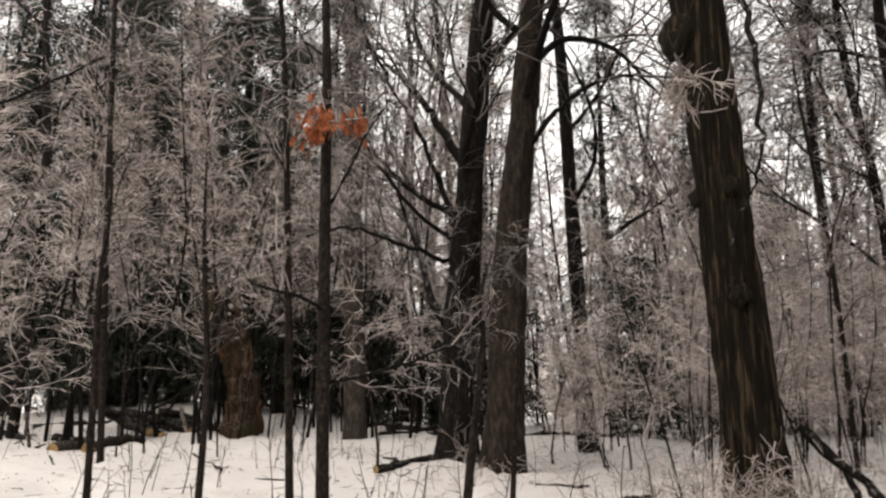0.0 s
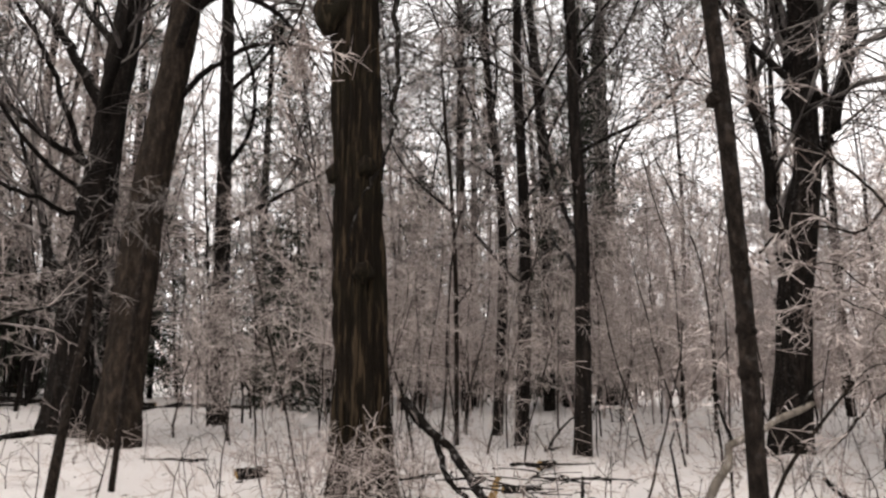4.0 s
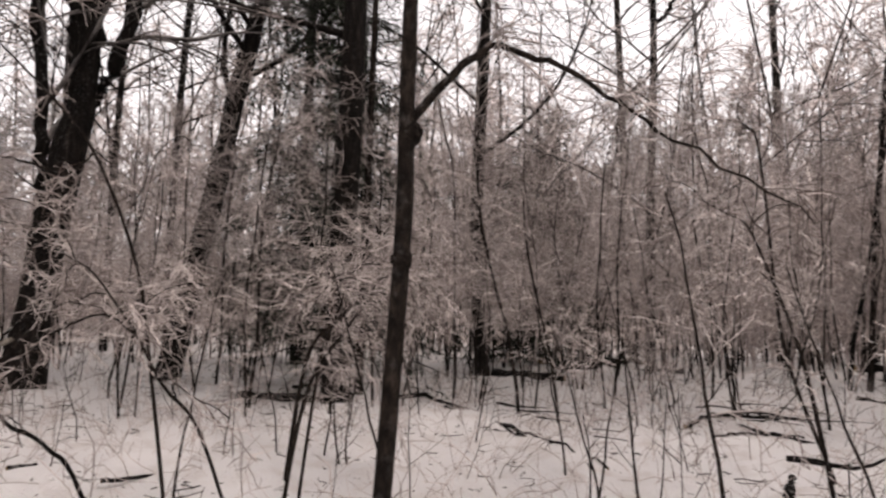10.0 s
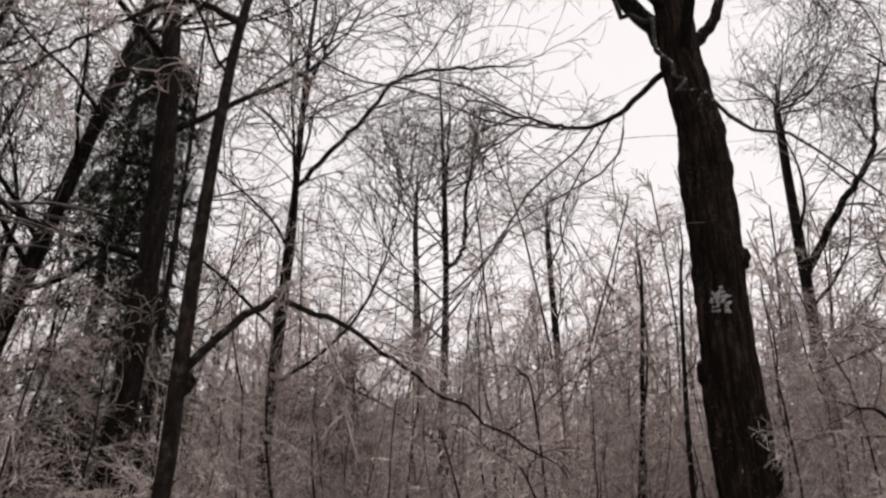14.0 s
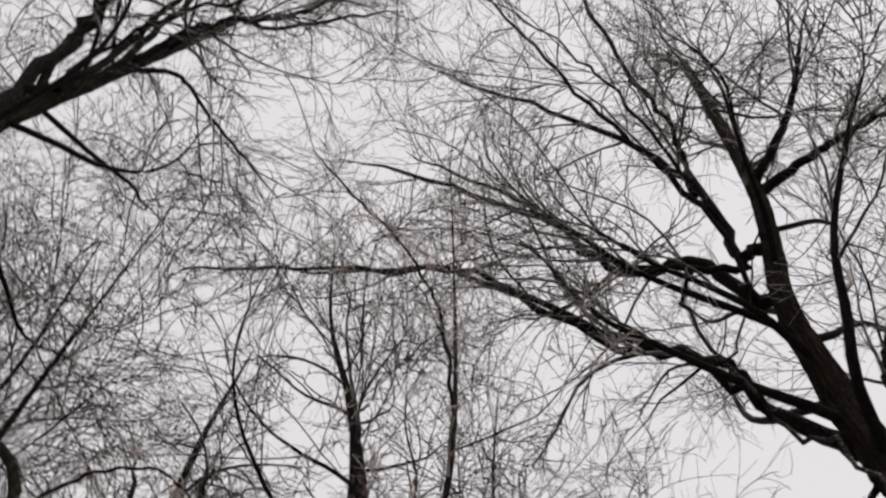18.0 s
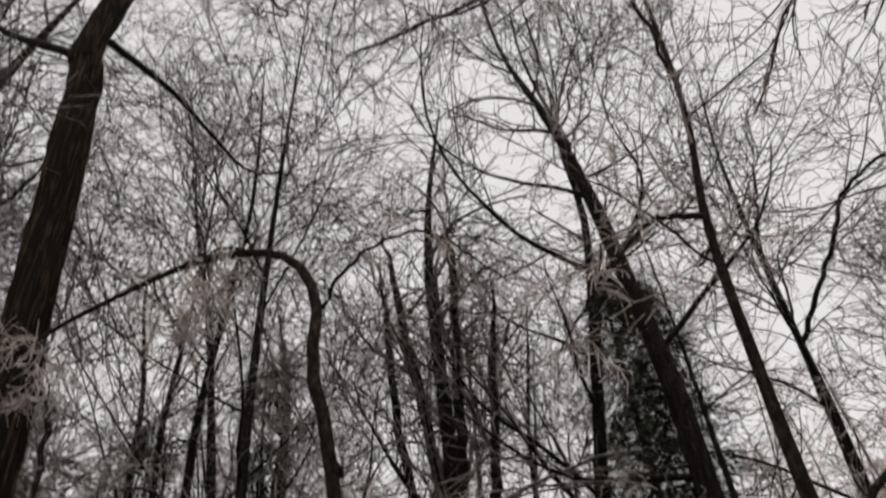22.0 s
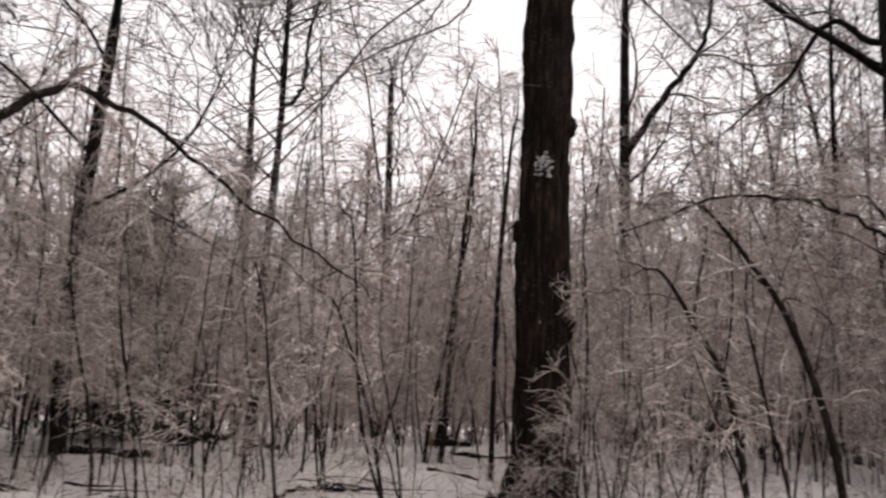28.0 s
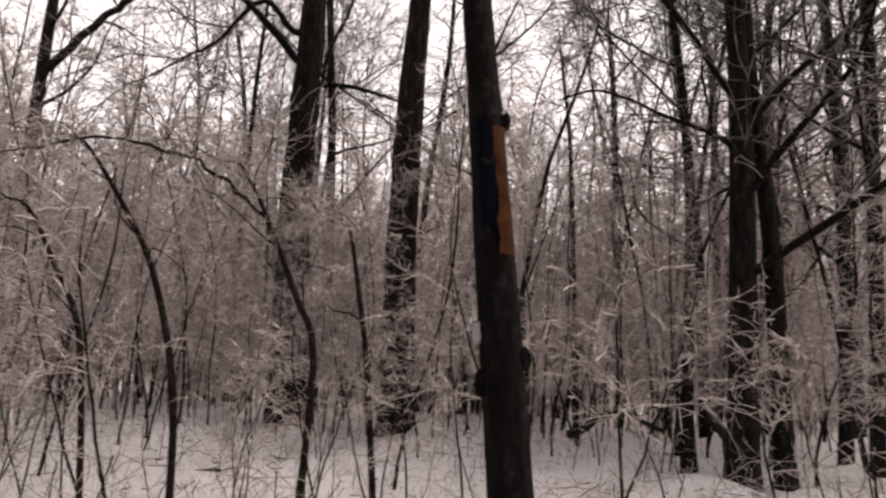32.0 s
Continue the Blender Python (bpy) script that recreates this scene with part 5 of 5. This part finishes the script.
def blaze():
    """Trail marks painted on the bark: a blue stripe and an orange one, side by side."""
    ob, f = owner("mark")
    radius, height, pts = SPINES["mark"]
    mid = [Vector(p) - f for p in pts]
    to_eye = math.atan2(-f.y - 0.55, -f.x)

    def stripe(name, z0, z1, a0, a1, colour, label):
        m, n, l, bs = mat(name + "_paint", 0.6, 0.05)
        wear = ramp(n, l, noise_tex(n, l, 26, 5), [(0.40, colour), (0.62, tuple(c * 0.45 for c in colour)), (0.74, (0.012, 0.010, 0.009))])
        l.new(wear, bs.inputs["Base Color"])
        vs = []
        for i in range(17):
            z = z0 + (z1 - z0) * i / 16
            i0 = 0 if z < mid[1].z else 1
            c = mid[i0].lerp(mid[i0 + 1], (z - mid[i0].z) / (mid[i0 + 1].z - mid[i0].z))
            for j in range(9):
                an = to_eye + a0 + (a1 - a0) * j / 8 + 0.16 * noise.noise(Vector((z * 22, j * 0.3, a0)))
                r = BLAZE_R + 0.002 * noise.noise(Vector((z * 14, an * 6, 0)))
                vs.append((c.x + r * math.cos(an), c.y + r * math.sin(an), z))
        idx = np.arange(17 * 9).reshape(17, 9)
        q = np.stack([idx[:-1, :-1], idx[:-1, 1:], idx[1:, 1:], idx[1:, :-1]], -1).reshape(-1, 4)
        part(name, raw_mesh(name, vs, q, m), next(c for c in ob.children if c.name.startswith("trunk")), label)

    z = f.z
    stripe("blue_stripe", 1.89 - z, 2.24 - z, -0.35, 0.30, (0.0007, 0.0022, 0.0065), "dark blue painted blaze")
    stripe("orange_stripe", 1.80 - z, 2.22 - z, 0.34, 0.95, (0.062, 0.021, 0.008), "orange painted blaze")
    lump("snow_clot", ob, Vector((1.228, -2.645, 1.555)) - f, (0.016, 0.016, 0.034), M_PACK, 30.0, "snow caught on the bark")
    lump("knot", ob, Vector((1.116, -2.724, 1.48)) - f, (0.030, 0.030, 0.045), M_BARK_BLACK, 33.0)
    lump("knot", ob, Vector((1.205, -2.665, 1.40)) - f, (0.036, 0.032, 0.05), M_BARK_BLACK, 34.0)
    lump("knot", ob, Vector((1.185, -2.695, 2.26)) - f, (0.016, 0.016, 0.03), M_BARK_BLACK, 35.0)


BLAZE_R = 0.0775
blaze()


def snag():
    """The broken, rotten tree at the edge of the hemlocks."""
    rng = np.random.default_rng(51)
    foot = np.array([-4.94, 22.03, float(ground_z(-4.94, 22.03))])
    root = thing("broken_snag", foot, "broken rotten tree stump with reddish splintered wood", "stump")
    root.scale = (1.17, 1.17, 1.17)
    m = bark("rotten_wood", (0.007, 0.0045, 0.0035), (0.036, 0.023, 0.016), (0.10, 0.064, 0.040), 11, (0.045, 0.040, 0.020), 0.5)
    red = bark("red_rotten_wood", (0.03, 0.014, 0.009), (0.085, 0.040, 0.024), (0.20, 0.11, 0.065), 14, None, 0.3, 0.3)
    line = smooth_line([(0, 0, -0.2), (-0.01, 0, 0.9), (-0.12, -0.03, 1.55), (-0.34, -0.08, 2.15), (-0.58, -0.14, 2.6), (-0.75, -0.19, 3.0), (-0.93, -0.24, 3.4), (-1.03, -0.26, 3.85)], 60)
    rad = np.interp(line[:, 2], [-0.2, 0.4, 0.9, 1.55, 2.15, 2.5, 2.9, 3.4, 3.7, 3.85], [0.34, 0.35, 0.34, 0.29, 0.36, 0.38, 0.30, 0.17, 0.08, 0.015])
    rad = rad * (1 + 0.05 * np.sin(line[:, 2] * 9) * (line[:, 2] > 1.4) + rng.normal(0, 0.05, 60))
    part("trunk", trunk_mesh(rng, line, rad, m, 40, 2.4), root)
    for i, (a, b, c, r, w) in enumerate((((-0.2, -0.1, 2.1), (-0.28, -0.1, 2.8), (-0.47, -0.1, 3.65), 0.15, m), ((-0.3, -0.1, 2.5), (-0.2, -0.1, 3.0), (-0.22, -0.1, 3.55), 0.10, red),
                                      ((-0.5, -0.2, 2.0), (-0.85, -0.25, 2.35), (-1.20, -0.3, 2.75), 0.10, red), ((-0.15, -0.1, 2.3), (-0.02, -0.05, 2.7), (0.02, 0, 3.05), 0.08, m),
                                      ((-0.45, -0.3, 1.8), (-0.75, -0.3, 2.2), (-0.92, -0.3, 2.5), 0.09, red), ((-0.8, -0.3, 2.8), (-1.1, -0.3, 3.1), (-1.18, -0.3, 3.5), 0.09, m),
                                      ((0.1, -0.15, 1.5), (0.14, -0.15, 1.85), (0.08, -0.1, 2.25), 0.09, red), ((0.3, -0.2, 0.9), (0.40, -0.2, 0.5), (0.52, -0.2, 0.0), 0.07, red))):
        l = jagged(rng, smooth_line([a, b, c], 11), 0.3)
        wide = r * np.linspace(1, 0.12, 11) * rng.uniform(0.7, 1.3, 11)
        part("splinter", raw_mesh("splinter", *tubes(l[None], wide[None], 6), w, False), root)
    for i, (x, z, sx, sz) in enumerate(((-0.98, 3.78, 0.10, 0.06), (-0.88, 3.62, 0.11, 0.06), (-0.75, 3.42, 0.07, 0.08), (-0.40, 3.2, 0.09, 0.06), (-0.33, 3.0, 0.06, 0.10), (-0.02, 3.02, 0.08, 0.05),
                                        (-0.15, 2.25, 0.06, 0.04), (-0.48, 3.66, 0.05, 0.04), (-1.0, 2.62, 0.16, 0.04), (-0.36, 2.82, 0.05, 0.06))):
        lump("snow_cap", root, (x, -0.32, z), (sx * 0.8, 0.05, sz * 0.6), M_PACK, 40.0 + i, "snow lying on the splinters")


snag()


def cut_stump():
    x, y = 2.81, -11.62
    root = thing("broken_stump", (x, y, float(ground_z(x, y))), "short dark broken stem with a snow cap", "stump")
    rng = np.random.default_rng(52)
    line = smooth_line([(0, 0, -0.2), (0.02, 0, 0.8), (0.0, 0, 1.55)], 12)
    part("trunk", trunk_mesh(rng, line, np.linspace(0.11, 0.09, 12), M_BARK_DARK, 14, 1.0), root)
    lump("snow_cap", root, (0, 0, 1.58), (0.11, 0.11, 0.07), M_PACK, 50.0, "rounded cap of snow")


cut_stump()


def oak_leaves():
    """The one bunch of dead leaves that still hangs on."""
    rng = np.random.default_rng(61)
    m, n, l, b = mat("dead_oak_leaves", 0.7, 0.15)
    c = ramp(n, l, noise_tex(n, l, 14, 4), [(0.3, (0.10, 0.028, 0.012)), (0.55, (0.26, 0.075, 0.030)), (0.75, (0.36, 0.14, 0.07))])
    l.new(c, b.inputs["Base Color"])
    root = thing("dead_leaf_cluster", (-1.28, 7.89, 4.25), "bunch of rust-brown dead leaves hanging on a twig", "leaves")
    outline = [(0, 0), (0.35, 0.18), (0.5, 0.12), (0.62, 0.24), (0.78, 0.13), (1, 0.05), (1, -0.05), (0.78, -0.13), (0.62, -0.24), (0.5, -0.12), (0.35, -0.18)]
    meshes = []
    for k in range(3):
        bm = bmesh.new()
        vs = [bm.verts.new((0.16 * px, 0.16 * py, 0.02 * math.sin(px * 5 + k) + 0.03 * abs(py) * (k - 1))) for px, py in outline]
        bm.faces.new(vs)
        bmesh.ops.triangulate(bm, faces=bm.faces[:])
        me = bpy.data.meshes.new("leaf")
        bm.to_mesh(me)
        bm.free()
        me.materials.append(m)
        meshes.append(me)
    for i in range(110):
        o = part("leaf", meshes[i % 3], root)
        side = i > 84
        o.location = (rng.normal(0.38 if side else 0, 0.06 if side else 0.10), rng.normal(0, 0.09), rng.normal(0.02 if side else 0, 0.07 if side else 0.11))
        o.rotation_euler = (rng.uniform(-0.8, 0.8), rng.uniform(0.6, 2.2), rng.uniform(0, 6.28))
        s = rng.uniform(0.6, 1.0)
        o.scale = (s, s, s)
    tw = np.array([[[0, 0, 0.35], [0.05, 0, 0.15], [0.1, 0, 0], [0.3, 0, 0.02], [0.5, 0, 0.05]]])
    part("twig", raw_mesh("twig", *tubes(tw, np.full((1, 5), 0.008), 5), M_ICE), root)


oak_leaves()


# ---- litter: stalks poking through and twigs on the snow ----
def litter():
    rng = np.random.default_rng(71)
    n = 620
    az, d = np.radians(rng.uniform(-40, 190, n)), np.sqrt(rng.uniform(4.2 ** 2, 19 ** 2, n))
    x, y = d * np.sin(az), d * np.cos(az)
    p = np.stack([x, y, ground_z(x, y) - 0.04], -1)
    k = 4
    line = np.empty((n, k, 3))
    line[:, 0] = p
    dr = unit(np.concatenate([rng.normal(0, 0.13, (n, 2)), np.ones((n, 1))], 1))
    h = rng.uniform(0.25, 1.1, n)
    for s in range(1, k):
        dr = unit(dr + rng.normal(0, 0.12, (n, 3)))
        line[:, s] = line[:, s - 1] + dr * (h / (k - 1))[:, None]
    rad = rng.uniform(0.003, 0.009, n)[:, None] * np.linspace(1, 0.6, k)[None]
    b1, r1 = shoots(rng, line, rad, 3, 0.3, 1.0, (0.12, 0.4), (30, 65), 0.02, 0.2, 3, 0.7, 0.6, 0.004)
    ob = new("stalks", raw_mesh("stalks", *merged([tubes(line, rad, 4), tubes(b1, r1, 3)]), M_BARK_SAP))
    tagged(ob, "thin bare stalks poking up through the snow", "stalks", kind="stuff")
    n = 2600
    az, d = np.radians(rng.uniform(-40, 190, n)), np.sqrt(rng.uniform(3.5 ** 2, 17 ** 2, n))
    x, y = d * np.sin(az), d * np.cos(az)
    a = rng.uniform(0, 6.28, n)
    ln = 0.03 + 0.3 * rng.uniform(0, 1, n) ** 3
    line = np.empty((n, 4, 3))
    for s in range(4):
        a = a + rng.normal(0, 0.8, n)
        x, y = (x + np.cos(a) * ln / 3, y + np.sin(a) * ln / 3) if s else (x, y)
        line[:, s] = np.stack([x, y, ground_z(x, y) + 0.012 + 0.02 * rng.uniform(0, 1, n)], -1)
    rad = rng.uniform(0.0025, 0.006, n)[:, None] * np.ones((1, 4))
    ob = new("twig_litter", raw_mesh("twig_litter", *tubes(line, rad, 4), M_BARK_SAP))
    tagged(ob, "broken twigs and bark scraps strewn on the snow", "twigs", kind="stuff")

    n = 5200
    az, d = np.radians(rng.uniform(-40, 190, n)), np.sqrt(rng.uniform(3.5 ** 2, 16 ** 2, n))
    x, y = d * np.sin(az), d * np.cos(az)
    size = 0.010 + 0.05 * rng.uniform(0, 1, n) ** 4
    turn = rng.uniform(0, 6.28, n)
    v = np.empty((n, 4, 3))
    for c in range(4):
        an = turn + c * 1.571 + rng.normal(0, 0.3, n)
        ra = size * rng.uniform(0.4, 1.3, n)
        v[:, c] = np.stack([x + ra * np.cos(an), y + ra * np.sin(an), ground_z(x, y) + 0.012 + rng.uniform(0, 0.02, n)], -1)
    ob = new("bark_scraps", raw_mesh("bark_scraps", v.reshape(-1, 3), np.arange(4 * n).reshape(-1, 4), M_BARK_SAP, False))
    tagged(ob, "dark bark scraps and leaf bits on the snow", "litter", kind="stuff")

    n = 1700
    az, d = np.radians(rng.uniform(0, 190, n)), np.sqrt(rng.uniform(4.0 ** 2, 14 ** 2, n))
    x, y = d * np.sin(az), d * np.cos(az)
    line = np.empty((n, 6, 3))
    line[:, 0] = np.stack([x, y, ground_z(x, y) - 0.03], -1)
    dr = unit(np.concatenate([rng.normal(0, 0.5, (n, 2)), np.ones((n, 1))], 1))
    h = rng.uniform(0.3, 1.0, n)
    for s in range(1, 6):
        dr = unit(dr + rng.normal(0, 0.22, (n, 3)) + np.array([0, 0, -0.2]))
        line[:, s] = line[:, s - 1] + dr * (h / 5)[:, None]
        line[:, s, 2] = np.maximum(line[:, s, 2], ground_z(line[:, s, 0], line[:, s, 1]) + 0.01)
    rad = rng.uniform(0.003, 0.006, n)[:, None] * np.linspace(1, 0.6, 6)[None]
    b1, r1 = shoots(rng, line, rad, 4, 0.3, 1.0, (0.1, 0.35), (25, 65), 0.05, 0.3, 3, 0.8, 0.6, 0.003)
    ob = new("ground_brush", raw_mesh("ground_brush", *merged([tubes(line, rad, 4), tubes(b1, r1, 3)]), M_ICE))
    tagged(ob, "fine iced brush arching low over the snow", "brush", kind="stuff")


litter()
